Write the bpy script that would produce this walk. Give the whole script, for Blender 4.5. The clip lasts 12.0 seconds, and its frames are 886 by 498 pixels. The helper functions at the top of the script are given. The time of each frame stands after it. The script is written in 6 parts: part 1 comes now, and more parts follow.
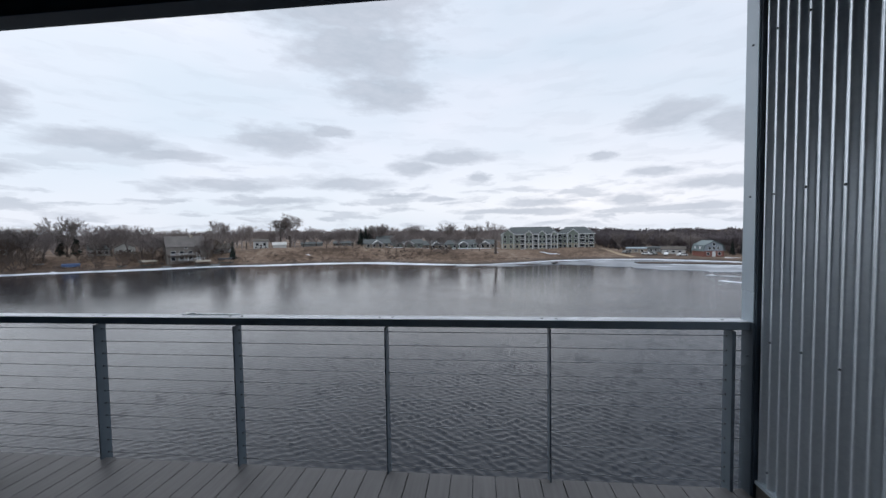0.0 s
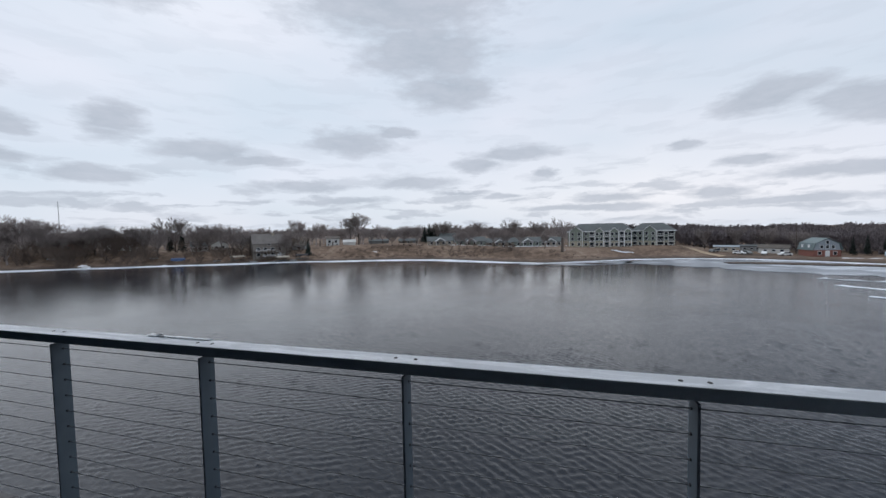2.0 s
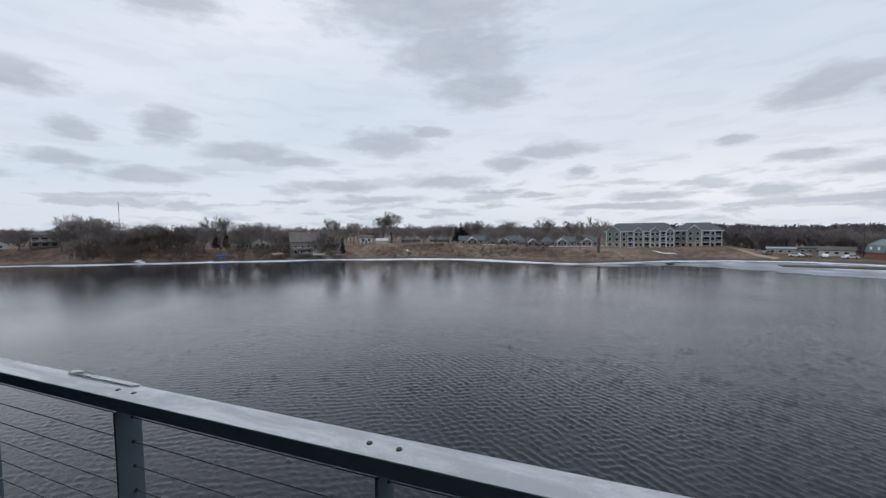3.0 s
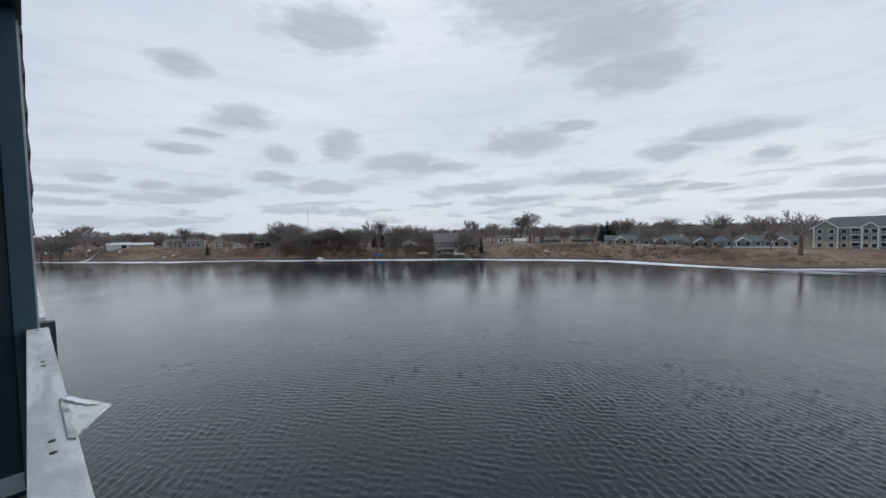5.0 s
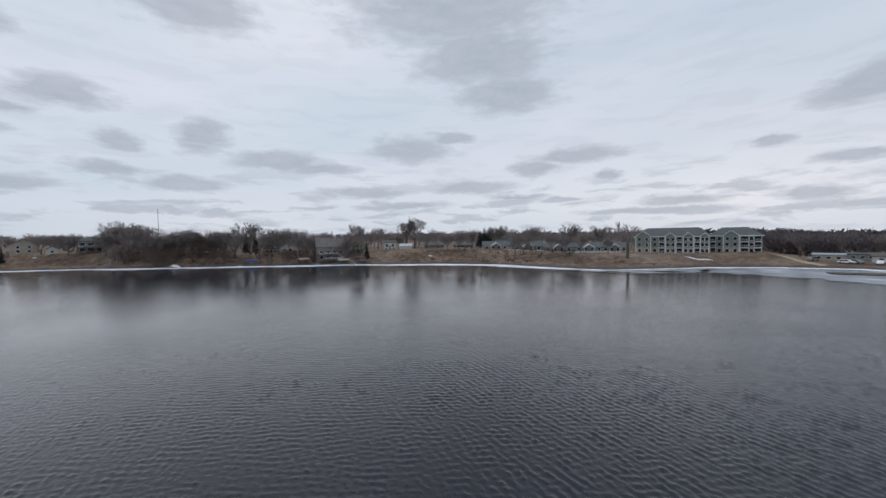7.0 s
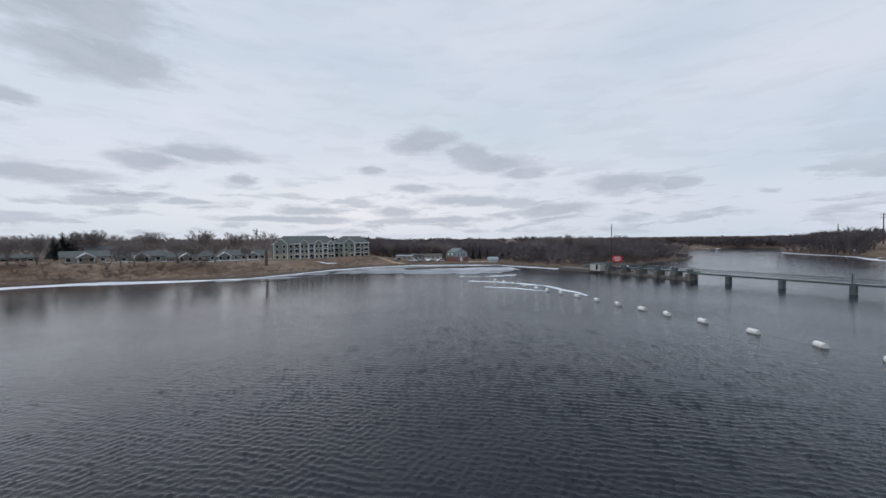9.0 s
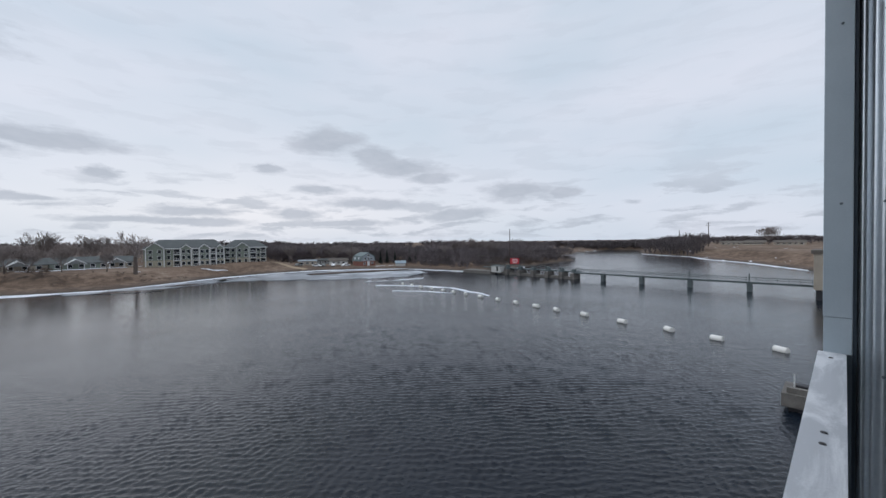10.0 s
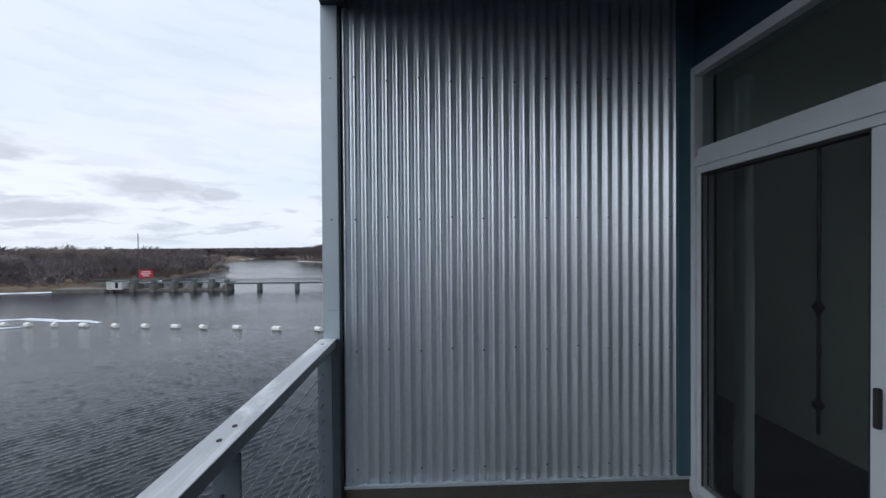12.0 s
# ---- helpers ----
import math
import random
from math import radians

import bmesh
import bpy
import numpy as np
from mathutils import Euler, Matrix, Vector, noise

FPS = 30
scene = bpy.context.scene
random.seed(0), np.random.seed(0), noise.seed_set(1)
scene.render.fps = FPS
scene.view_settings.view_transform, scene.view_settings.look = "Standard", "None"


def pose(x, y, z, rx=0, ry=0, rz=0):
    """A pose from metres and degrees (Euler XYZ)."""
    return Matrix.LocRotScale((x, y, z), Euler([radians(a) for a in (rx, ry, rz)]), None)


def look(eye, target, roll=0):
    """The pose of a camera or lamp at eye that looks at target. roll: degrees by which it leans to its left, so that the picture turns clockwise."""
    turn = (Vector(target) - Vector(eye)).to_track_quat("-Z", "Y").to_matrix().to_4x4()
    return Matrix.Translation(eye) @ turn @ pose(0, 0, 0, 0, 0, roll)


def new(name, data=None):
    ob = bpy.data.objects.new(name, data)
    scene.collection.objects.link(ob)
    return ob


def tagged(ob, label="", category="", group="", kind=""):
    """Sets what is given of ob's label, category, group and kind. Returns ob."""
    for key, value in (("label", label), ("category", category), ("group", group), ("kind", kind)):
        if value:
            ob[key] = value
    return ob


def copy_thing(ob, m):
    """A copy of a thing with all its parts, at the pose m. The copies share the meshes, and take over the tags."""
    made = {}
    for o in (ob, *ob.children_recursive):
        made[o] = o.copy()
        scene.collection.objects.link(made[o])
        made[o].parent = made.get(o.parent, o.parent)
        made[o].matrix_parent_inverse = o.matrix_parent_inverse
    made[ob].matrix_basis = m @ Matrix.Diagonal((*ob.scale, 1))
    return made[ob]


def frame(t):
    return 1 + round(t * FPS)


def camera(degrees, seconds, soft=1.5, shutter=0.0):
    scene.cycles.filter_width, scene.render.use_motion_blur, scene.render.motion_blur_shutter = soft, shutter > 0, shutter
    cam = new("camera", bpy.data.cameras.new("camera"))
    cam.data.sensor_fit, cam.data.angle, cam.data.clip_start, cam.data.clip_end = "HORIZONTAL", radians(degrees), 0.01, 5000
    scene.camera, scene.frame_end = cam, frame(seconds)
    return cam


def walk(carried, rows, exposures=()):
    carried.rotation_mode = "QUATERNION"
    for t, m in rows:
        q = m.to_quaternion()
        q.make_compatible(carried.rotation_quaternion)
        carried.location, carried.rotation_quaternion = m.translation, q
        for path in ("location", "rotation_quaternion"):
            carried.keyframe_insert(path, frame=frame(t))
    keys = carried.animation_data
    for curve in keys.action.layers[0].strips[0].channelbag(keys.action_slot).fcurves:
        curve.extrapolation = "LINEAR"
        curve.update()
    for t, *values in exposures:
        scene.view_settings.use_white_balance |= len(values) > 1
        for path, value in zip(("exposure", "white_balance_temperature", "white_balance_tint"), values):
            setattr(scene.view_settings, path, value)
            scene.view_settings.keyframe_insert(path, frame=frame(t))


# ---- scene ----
cam = camera(100.3, 12.0)
PATH = [
    (0, (0.119, -2.433, 1.634), (-0.08, -0.445, 1.546), -0.9),
    (0.5, (0.046, -2.291, 1.643), (-0.266, -0.317, 1.551), -0.8),
    (1, (0.029, -2.095, 1.618), (-0.381, -0.139, 1.527), -1.1),
    (1.5, (0.072, -1.754, 1.619), (-0.41, 0.184, 1.522), -1.1),
    (2, (0.058, -1.455, 1.609), (-0.475, 0.47, 1.513), -1.1),
    (2.5, (-0.007, -1.153, 1.633), (-0.597, 0.756, 1.536), -0.9),
    (4.5, (-0.055, -0.13, 1.65), (-1.244, 1.477, 1.56), -1.4),
    (5, (-0.101, -0.024, 1.634), (-1.428, 1.47, 1.552), -1.5),
    (5.5, (-0.066, 0.031, 1.635), (-1.432, 1.49, 1.561), -1.4),
    (6, (-0.131, 0.041, 1.618), (-1.496, 1.501, 1.548), -1.4),
    (6.5, (-0.187, 0.003, 1.615), (-1.432, 1.566, 1.545), -1.2),
    (7, (-0.222, -0.036, 1.614), (-1.036, 1.79, 1.547), -0.9),
    (7.5, (-0.323, -0.018, 1.616), (-0.626, 1.958, 1.552), -0.8),
    (9.5, (-0.91, 0.055, 1.619), (0.283, 1.659, 1.57), -0.8),
    (10, (-0.981, -0.042, 1.66), (0.372, 1.43, 1.618), -0.8),
    (10.5, (-0.959, -0.102, 1.652), (0.531, 1.232, 1.62), -0.7),
    (11, (-0.878, -0.224, 1.657), (0.849, 0.784, 1.629), -0.6),
    (11.5, (-0.732, -0.411, 1.652), (1.215, 0.046, 1.63), -0.5),
    (12, (-0.623, -0.642, 1.653), (1.376, -0.716, 1.634), -0.4),
]
walk(cam, [(t, look(eye, target, roll)) for t, eye, target, roll in PATH],
     [(0, 0.32), (1.5, 0.22), (2.5, 0.15), (5.5, 0.05), (7, 0.0), (10.5, 0.12), (11.5, 0.2), (12, 0.45)])

# ---- world and light ----
# Cloud banks: azimuth to the left of the lake's normal, elevation, half width, half height, in degrees.
CLOUDS_LEFT = [(84.4, 7.4, 1.7, .4), (79, 6.7, 2, .5), (72.3, 6.3, 3.4, .8), (65.9, 8.3, 3.4, .7), (73.9, 13.6, 2.6, .6),
               (76.1, 11.4, 3.1, .6), (75.7, 21.3, 2.8, 1.4), (68.8, 15.9, 4.3, 1.4), (64.3, 11.6, 2.1, 1.1), (57.4, 27.6, 7.4, 2.6),
               (86.2, 4.6, 2.9, .4), (56.2, 13.3, 2.9, 1.9), (58.2, 7.2, 5, .9)]
CLOUDS_AHEAD = [(21.8, 31.2, 15.7, 4.6), (17, 25.2, 10, 3.4), (13.6, 20.2, 7, 2.4), (28.2, 13, 6.5, 1.6), (22.1, 14.7, 3.5, .8),
                (46.9, 10.8, 6.5, 1.4), (41.6, 10, 4.8, .8), (3.9, 11.3, 5.9, 1.1), (9.4, 9.9, 4, 1), (-.2, 8.3, 1.8, .6),
                (19.6, 7.5, 6, 1), (35.1, 6.7, 6.8, .8), (5.4, 5.2, 3.1, .4), (-9.3, 4.3, 4.4, .7), (30, 4.8, 7, .5), (12, 5.9, 4, .4)]
CLOUDS_RIGHT = [(-21.1, 4.2, 3.9, .8), (-18, 10.4, 2.1, .6), (-26, 14.4, 5, 1.7), (-24.5, 7.6, 3.2, .7), (-32.9, 12.7, 3.3, 1.4),
                (-37, 11.2, 5.1, 1.2), (-41.2, 9.7, 3.3, .7), (-1.8, 3.1, 5.4, .5), (-8.8, 2.9, 6, .5),
                (-54.3, 7.4, 5.1, 1.3), (-61.1, 7, 2.5, .8), (-45.5, 4.1, 6.1, .9), (-32.8, 5.8, 7.5, .8), (-28, 3, 7, .5)]


class Nodes:
    """Short hand for building a node tree."""

    def __init__(self, tree):
        self.tree = tree

    def add(self, kind, ins=None, **attrs):
        n = self.tree.nodes.new(kind)
        for k, v in attrs.items():
            setattr(n, k, v)
        for k, v in (ins or {}).items():
            if isinstance(v, bpy.types.NodeSocket):
                self.tree.links.new(v, n.inputs[k])
            else:
                n.inputs[k].default_value = v
        return n

    def math(self, op, a, b=0.0, c=0.0, clamp=False):
        return self.add("ShaderNodeMath", {0: a, 1: b, 2: c}, operation=op, use_clamp=clamp).outputs[0]

    def ramp(self, fac, stops):
        n = self.add("ShaderNodeValToRGB", {0: fac})
        els = n.color_ramp.elements
        while len(els) < len(stops):
            els.new(0.5)
        for e, (p, c) in zip(els, stops):
            e.position, e.color = p, (*c, 1) if len(c) == 3 else (c[0], c[0], c[0], 1)
        return n.outputs[0]

    def mix(self, fac, a, b):
        return self.add("ShaderNodeMix", {0: fac, 6: a, 7: b}, data_type="RGBA").outputs[2]

    def noise(self, vec, scale, detail=3.0, rough=0.55, dist=0.0):
        return self.add("ShaderNodeTexNoise", {"Vector": vec, "Scale": scale, "Detail": detail, "Roughness": rough, "Distortion": dist}).outputs[0]

    def mapped(self, vec, scale, rot=0.0):
        """Turned first, then scaled."""
        if rot:
            vec = self.add("ShaderNodeMapping", {"Vector": vec, "Rotation": (0, 0, rot)}).outputs[0]
        return self.add("ShaderNodeMapping", {"Vector": vec, "Scale": scale}).outputs[0]



LAKE_TURN = 0.44                      # degrees by which the lake lies turned against the balcony
SUN_AZ, SUN_EL = 50.0, 40.0           # behind the cloud, to the left of the lake


def build_world():
    w = bpy.data.worlds.new("overcast_sky")
    scene.world = w
    w.use_nodes = True
    t = w.node_tree
    t.nodes.clear()
    N = Nodes(t)
    d = N.add("ShaderNodeTexCoord").outputs["Generated"]
    sky = N.add("ShaderNodeTexSky", sky_type="NISHITA", sun_disc=False, sun_elevation=radians(SUN_EL),
                sun_rotation=radians(-SUN_AZ), air_density=1.0, dust_density=2.0, ozone_density=1.5).outputs[0]
    sky = N.add("ShaderNodeVectorMath", {0: sky, 3: 0.05}, operation="SCALE").outputs[0]
    sx = N.add("ShaderNodeSeparateXYZ", {0: d})
    az = N.math("MULTIPLY", N.math("ARCTAN2", N.math("MULTIPLY", sx.outputs[0], -1.0), sx.outputs[1]), 57.2958)
    az = N.math("SUBTRACT", az, LAKE_TURN)
    el = N.math("MULTIPLY", N.math("ARCSINE", sx.outputs[2]), 57.2958)
    flat = N.add("ShaderNodeCombineXYZ", {0: az, 1: el, 2: 0.0}).outputs[0]
    # ragged edges: the plane of angles is pushed about by noise, more across than up
    n1 = N.add("ShaderNodeTexNoise", {"Vector": N.mapped(flat, (0.13, 0.42, 1)), "Scale": 1.0, "Detail": 6.0, "Roughness": 0.68}).outputs[1]
    push = N.add("ShaderNodeVectorMath", {0: n1, 1: (0.5, 0.5, 0.5)}, operation="SUBTRACT").outputs[0]
    push = N.add("ShaderNodeVectorMath", {0: push, 1: (6.0, 2.0, 0)}, operation="MULTIPLY").outputs[0]
    p = N.add("ShaderNodeVectorMath", {0: flat, 1: push}, operation="ADD").outputs[0]
    near = None
    for a, e, hw, hh in CLOUDS_LEFT + CLOUDS_AHEAD + CLOUDS_RIGHT:
        q = N.add("ShaderNodeVectorMath", {0: p, 1: (1 / (hw * 1.15), 1 / (hh * 1.2), 0), 2: (-a / (hw * 1.15), -e / (hh * 1.2), 0)}, operation="MULTIPLY_ADD").outputs[0]
        ln = N.add("ShaderNodeVectorMath", {0: q}, operation="LENGTH").outputs["Value"]
        near = ln if near is None else N.math("MINIMUM", near, ln)
    cloud = N.math("SUBTRACT", 1.25, near)
    # thin streaks low down, seen along the layer
    streak = N.noise(N.mapped(p, (0.11, 0.62, 1)), 1.0, 4.0, 0.55, 0.3)
    low = N.ramp(N.math("DIVIDE", el, 40.0), [(0.0, (0.0,)), (0.03, (0.75,)), (0.14, (0.75,)), (0.26, (0.18,)), (0.6, (0.12,))])
    streak = N.math("MULTIPLY", N.ramp(streak, [(0.5, (0.0,)), (0.6, (1.0,))]), low)
    # clouds of the same kind overhead and behind
    rest = N.noise(N.mapped(d, (3.0, 3.0, 6.0)), 1.0, 5.0, 0.6)
    rest = N.ramp(rest, [(0.5, (0.0,)), (0.72, (0.7,))])
    away = N.ramp(N.math("DIVIDE", el, 90.0), [(0.36, (0.0,)), (0.5, (1.0,))])
    behind = N.ramp(sx.outputs[1], [(0.0, (1.0,)), (0.02, (0.0,))])
    rest = N.math("MULTIPLY", rest, N.math("MAXIMUM", away, behind))
    fine = N.noise(N.mapped(flat, (0.2, 0.62, 1)), 1.0, 6.0, 0.62)
    body = N.math("MULTIPLY", N.ramp(N.math("ADD", cloud, N.math("MULTIPLY", N.math("SUBTRACT", fine, 0.5), 1.7)), [(0.1, (0.0,)), (0.7, (1.0,))]), 0.92)
    dens = N.math("MAXIMUM", N.math("MAXIMUM", body, streak), rest, clamp=True)
    # thin high veil, paler towards the middle of the bright side
    veil = N.noise(N.mapped(flat, (0.03, 0.09, 1)), 1.0, 3.0, 0.5)
    veilc = N.mix(N.ramp(veil, [(0.35, (0.0,)), (0.7, (1.0,))]), (0.60, 0.69, 0.80, 1), (0.725, 0.765, 0.87, 1))
    warm = N.ramp(N.math("DIVIDE", el, 40.0), [(0.0, (0.35,)), (0.1, (0.8,)), (0.3, (0.3,)), (0.6, (0.0,))])
    side = N.ramp(N.math("ABSOLUTE", N.math("DIVIDE", N.math("ADD", az, 14.0), 90.0)), [(0.0, (1.0,)), (0.6, (0.0,))])
    veilc = N.mix(N.math("MULTIPLY", warm, side), veilc, (0.92, 0.91, 0.95, 1))
    veilc = N.mix(0.12, veilc, sky)
    cc = N.mix(N.ramp(fine, [(0.3, (0.0,)), (0.7, (1.0,))]), (0.33, 0.375, 0.445, 1), (0.44, 0.475, 0.55, 1))
    col = N.mix(N.math("MULTIPLY", dens, 0.78), veilc, cc)
    # an overcast sky is brighter overhead than at the horizon
    high = N.math("ADD", 1.0, N.math("MULTIPLY", N.math("SMOOTH_MIN", N.math("MAXIMUM", N.math("DIVIDE", N.math("SUBTRACT", el, 45.0), 30.0), 0.0), 1.0, 0.2), 0.75))
    col = N.add("ShaderNodeVectorMath", {0: col, 3: high}, operation="SCALE").outputs[0]
    bg = N.add("ShaderNodeBackground", {0: col, 1: 1.0})
    out = N.add("ShaderNodeOutputWorld")
    t.links.new(bg.outputs[0], out.inputs[0])
    w.cycles.sampling_method, w.cycles.sample_map_resolution = "MANUAL", 512


build_world()
sun = new("sun", bpy.data.lights.new("sun", "SUN"))
sun.data.energy, sun.data.angle, sun.data.color = 0.75, radians(125), (1.0, 0.98, 0.96)
sun.matrix_world = look((0, 0, 0), (math.sin(radians(SUN_AZ)) * 10, -math.cos(radians(SUN_AZ)) * 10, -math.tan(radians(SUN_EL)) * 10))
sun.location = (20, 60, 60)


# ---- materials ----
def material(name):
    m = bpy.data.materials.new(name)
    m.use_nodes = True
    m.node_tree.nodes.clear()
    N = Nodes(m.node_tree)
    bsdf = N.add("ShaderNodeBsdfPrincipled")
    out = N.add("ShaderNodeOutputMaterial")
    m.node_tree.links.new(bsdf.outputs[0], out.inputs[0])
    return m, N, bsdf


def wire(N, bsdf, **ins):
    for k, v in ins.items():
        k = k.replace("_", " ")
        if isinstance(v, bpy.types.NodeSocket):
            N.tree.links.new(v, bsdf.inputs[k])
        else:
            bsdf.inputs[k].default_value = v


def rgba(c):
    return (*c, 1.0)


def plain(name, c, c2=None, rough=0.6, metal=0.0, scale=8.0, fine=60.0, bump=0.15, stretch=(1, 1, 1), per_object=0.0, space="Object", depth=0.003, spec=0.5):
    """A surface of two close colours at two scales of noise, with fine relief."""
    m, N, b = material(name)
    co = N.add("ShaderNodeTexCoord").outputs[space] if space != "World" else N.add("ShaderNodeNewGeometry").outputs["Position"]
    v = N.mapped(co, stretch)
    big, small = N.noise(v, scale, 4.0), N.noise(v, fine, 3.0)
    c2 = c2 or tuple(x * 0.72 for x in c)
    f = N.math("ADD", N.math("MULTIPLY", big, 0.7), N.math("MULTIPLY", small, 0.3))
    col = N.mix(N.ramp(f, [(0.34, (0.0,)), (0.66, (1.0,))]), rgba(c2), rgba(c))
    if per_object:
        r = N.add("ShaderNodeObjectInfo").outputs["Random"]
        col = N.add("ShaderNodeHueSaturation", {"Value": N.math("ADD", 1.0 - per_object, N.math("MULTIPLY", r, 2 * per_object)), "Color": col}).outputs[0]
    wire(N, b, Base_Color=col, Metallic=metal, Specular_IOR_Level=spec,
         Roughness=N.math("ADD", rough - 0.08, N.math("MULTIPLY", big, 0.16), clamp=True))
    if bump:
        wire(N, b, Normal=N.add("ShaderNodeBump", {"Strength": bump, "Distance": depth, "Height": f}).outputs[0])
    return m


def water_material():
    m, N, b = material("lake_water")
    pos = N.add("ShaderNodeNewGeometry").outputs["Position"]
    # crests run along (-1, 1); the wind drives them to (1, 1)
    turned = N.mapped(pos, (1, 1, 1), radians(-70))
    warp = N.noise(N.mapped(pos, (0.05, 0.05, 0.05)), 1.0, 2.0)
    mid = N.noise(N.mapped(turned, (4.6, 1.7, 1), radians(14)), 1.0, 3.0, 0.6, 0.4)
    small = N.noise(N.mapped(turned, (9.0, 4.8, 1), radians(-10)), 1.0, 2.0, 0.6)
    gust = N.ramp(warp, [(0.3, (0.55,)), (0.7, (1.2,))])
    # sheltered water under the far shore lies smoother
    xyz = N.add("ShaderNodeSeparateXYZ", {0: pos})
    lee = N.math("SUBTRACT", N.math("MULTIPLY", xyz.outputs[1], 0.9), N.math("MULTIPLY", xyz.outputs[0], 0.75))
    lee = N.ramp(N.math("DIVIDE", N.math("ADD", lee, N.math("MULTIPLY", warp, 60.0)), 300.0), [(0.15, (0.62,)), (0.62, (0.45,))])
    h = N.math("ADD", N.math("MULTIPLY", mid, 0.11), N.math("MULTIPLY", small, 0.026))
    # farther out only the long low swell is left, the wind being off this shore
    far = N.add("ShaderNodeVectorMath", {0: pos}, operation="LENGTH").outputs["Value"]
    out = N.ramp(N.math("DIVIDE", far, 200.0), [(0.1, (0.8,)), (0.22, (0.8,)), (0.38, (0.55,)), (0.6, (0.42,)), (1.0, (0.42,))])
    rough = N.ramp(N.math("DIVIDE", far, 200.0), [(0.12, (0.03,)), (0.45, (0.06,)), (0.8, (0.1,))])
    h = N.math("MULTIPLY", h, N.math("MULTIPLY", gust, N.math("MULTIPLY", lee, out)))
    nrm = N.add("ShaderNodeBump", {"Strength": 1.0, "Distance": 1.0, "Height": h}).outputs[0]
    col = N.mix(N.ramp(warp, [(0.35, (0.0,)), (0.65, (1.0,))]), (0.004, 0.008, 0.015, 1), (0.007, 0.012, 0.02, 1))
    wire(N, b, Base_Color=col, Roughness=rough, IOR=1.333, Specular_IOR_Level=0.46, Normal=nrm)
    return m


def ice_material():
    m, N, b = material("lake_ice")
    pos = N.add("ShaderNodeNewGeometry").outputs["Position"]
    f = N.noise(N.mapped(pos, (0.12, 0.12, 1)), 1.0, 6.0, 0.65, 0.6)
    g = N.noise(pos, 0.9, 4.0)
    f = N.math("ADD", N.math("MULTIPLY", f, 0.8), N.math("MULTIPLY", g, 0.2))
    col = N.ramp(f, [(0.36, (0.36, 0.4, 0.46)), (0.5, (0.62, 0.66, 0.72)), (0.62, (0.82, 0.84, 0.88))])
    wire(N, b, Base_Color=col, Roughness=0.5, Normal=N.add("ShaderNodeBump", {"Strength": 0.4, "Distance": 0.05, "Height": g}).outputs[0])
    return m


def thin_ice_material():
    m, N, b = material("thin_grey_ice")
    pos = N.add("ShaderNodeNewGeometry").outputs["Position"]
    f = N.noise(N.mapped(pos, (0.08, 0.2, 1), 0.5), 1.0, 5.0, 0.6, 0.8)
    col = N.ramp(f, [(0.4, (0.13, 0.15, 0.175)), (0.55, (0.24, 0.265, 0.3)), (0.66, (0.5, 0.53, 0.58))])
    wire(N, b, Base_Color=col, Roughness=0.28, IOR=1.31)
    return m


def ground_material():
    m, N, b = material("dormant_grass_ground")
    pos = N.add("ShaderNodeNewGeometry").outputs["Position"]
    a = N.noise(N.mapped(pos, (0.035, 0.035, 0.2)), 1.0, 5.0, 0.6)
    c = N.noise(pos, 0.4, 5.0, 0.65)
    fine = N.noise(pos, 3.0, 3.0)
    f = N.math("ADD", N.math("MULTIPLY", a, 0.55), N.math("MULTIPLY", c, 0.45))
    col = N.ramp(f, [(0.34, (0.05, 0.038, 0.03)), (0.46, (0.12, 0.083, 0.06)), (0.56, (0.195, 0.14, 0.105)), (0.68, (0.29, 0.24, 0.19))])
    xyz = N.add("ShaderNodeSeparateXYZ", {0: pos})
    wet = N.ramp(N.math("ADD", N.math("MULTIPLY", N.math("ADD", xyz.outputs[2], 12.0), 0.5), N.math("MULTIPLY", c, 0.3)), [(0.15, (1.0,)), (0.8, (0.0,))])
    col = N.mix(wet, col, (0.06, 0.052, 0.046, 1))
    snow = N.ramp(N.math("ADD", N.noise(N.mapped(pos, (0.06, 0.14, 0.3)), 1.0, 4.0, 0.6), N.math("MULTIPLY", fine, 0.03)), [(0.695, (0.0,)), (0.71, (1.0,))])
    col = N.mix(snow, col, (0.78, 0.8, 0.84, 1))
    wire(N, b, Base_Color=col, Roughness=0.95, Specular_IOR_Level=0.2, Normal=N.add("ShaderNodeBump", {"Strength": 0.7, "Distance": 0.3, "Height": N.math("ADD", c, N.math("MULTIPLY", fine, 0.3))}).outputs[0])
    return m


def corrugated_material():
    m, N, b = material("galvanised_steel")
    co = N.add("ShaderNodeTexCoord").outputs["Object"]
    sp = N.add("ShaderNodeTexVoronoi", {"Vector": co, "Scale": 55.0}).outputs["Color"]
    sp = N.add("ShaderNodeSeparateColor", {0: sp}).outputs[0]
    st = N.noise(N.mapped(co, (2.0, 2.0, 0.6)), 1.0, 5.0, 0.6)
    drip = N.noise(N.mapped(co, (22.0, 22.0, 0.8)), 1.0, 3.0)
    f = N.math("ADD", N.math("MULTIPLY", sp, 0.15), N.math("ADD", N.math("MULTIPLY", st, 0.55), N.math("MULTIPLY", drip, 0.3)))
    col = N.ramp(f, [(0.3, (0.68, 0.745, 0.81)), (0.7, (0.82, 0.88, 0.93))])
    wire(N, b, Base_Color=col, Metallic=0.84, Roughness=N.math("ADD", 0.23, N.math("MULTIPLY", f, 0.22)))
    return m


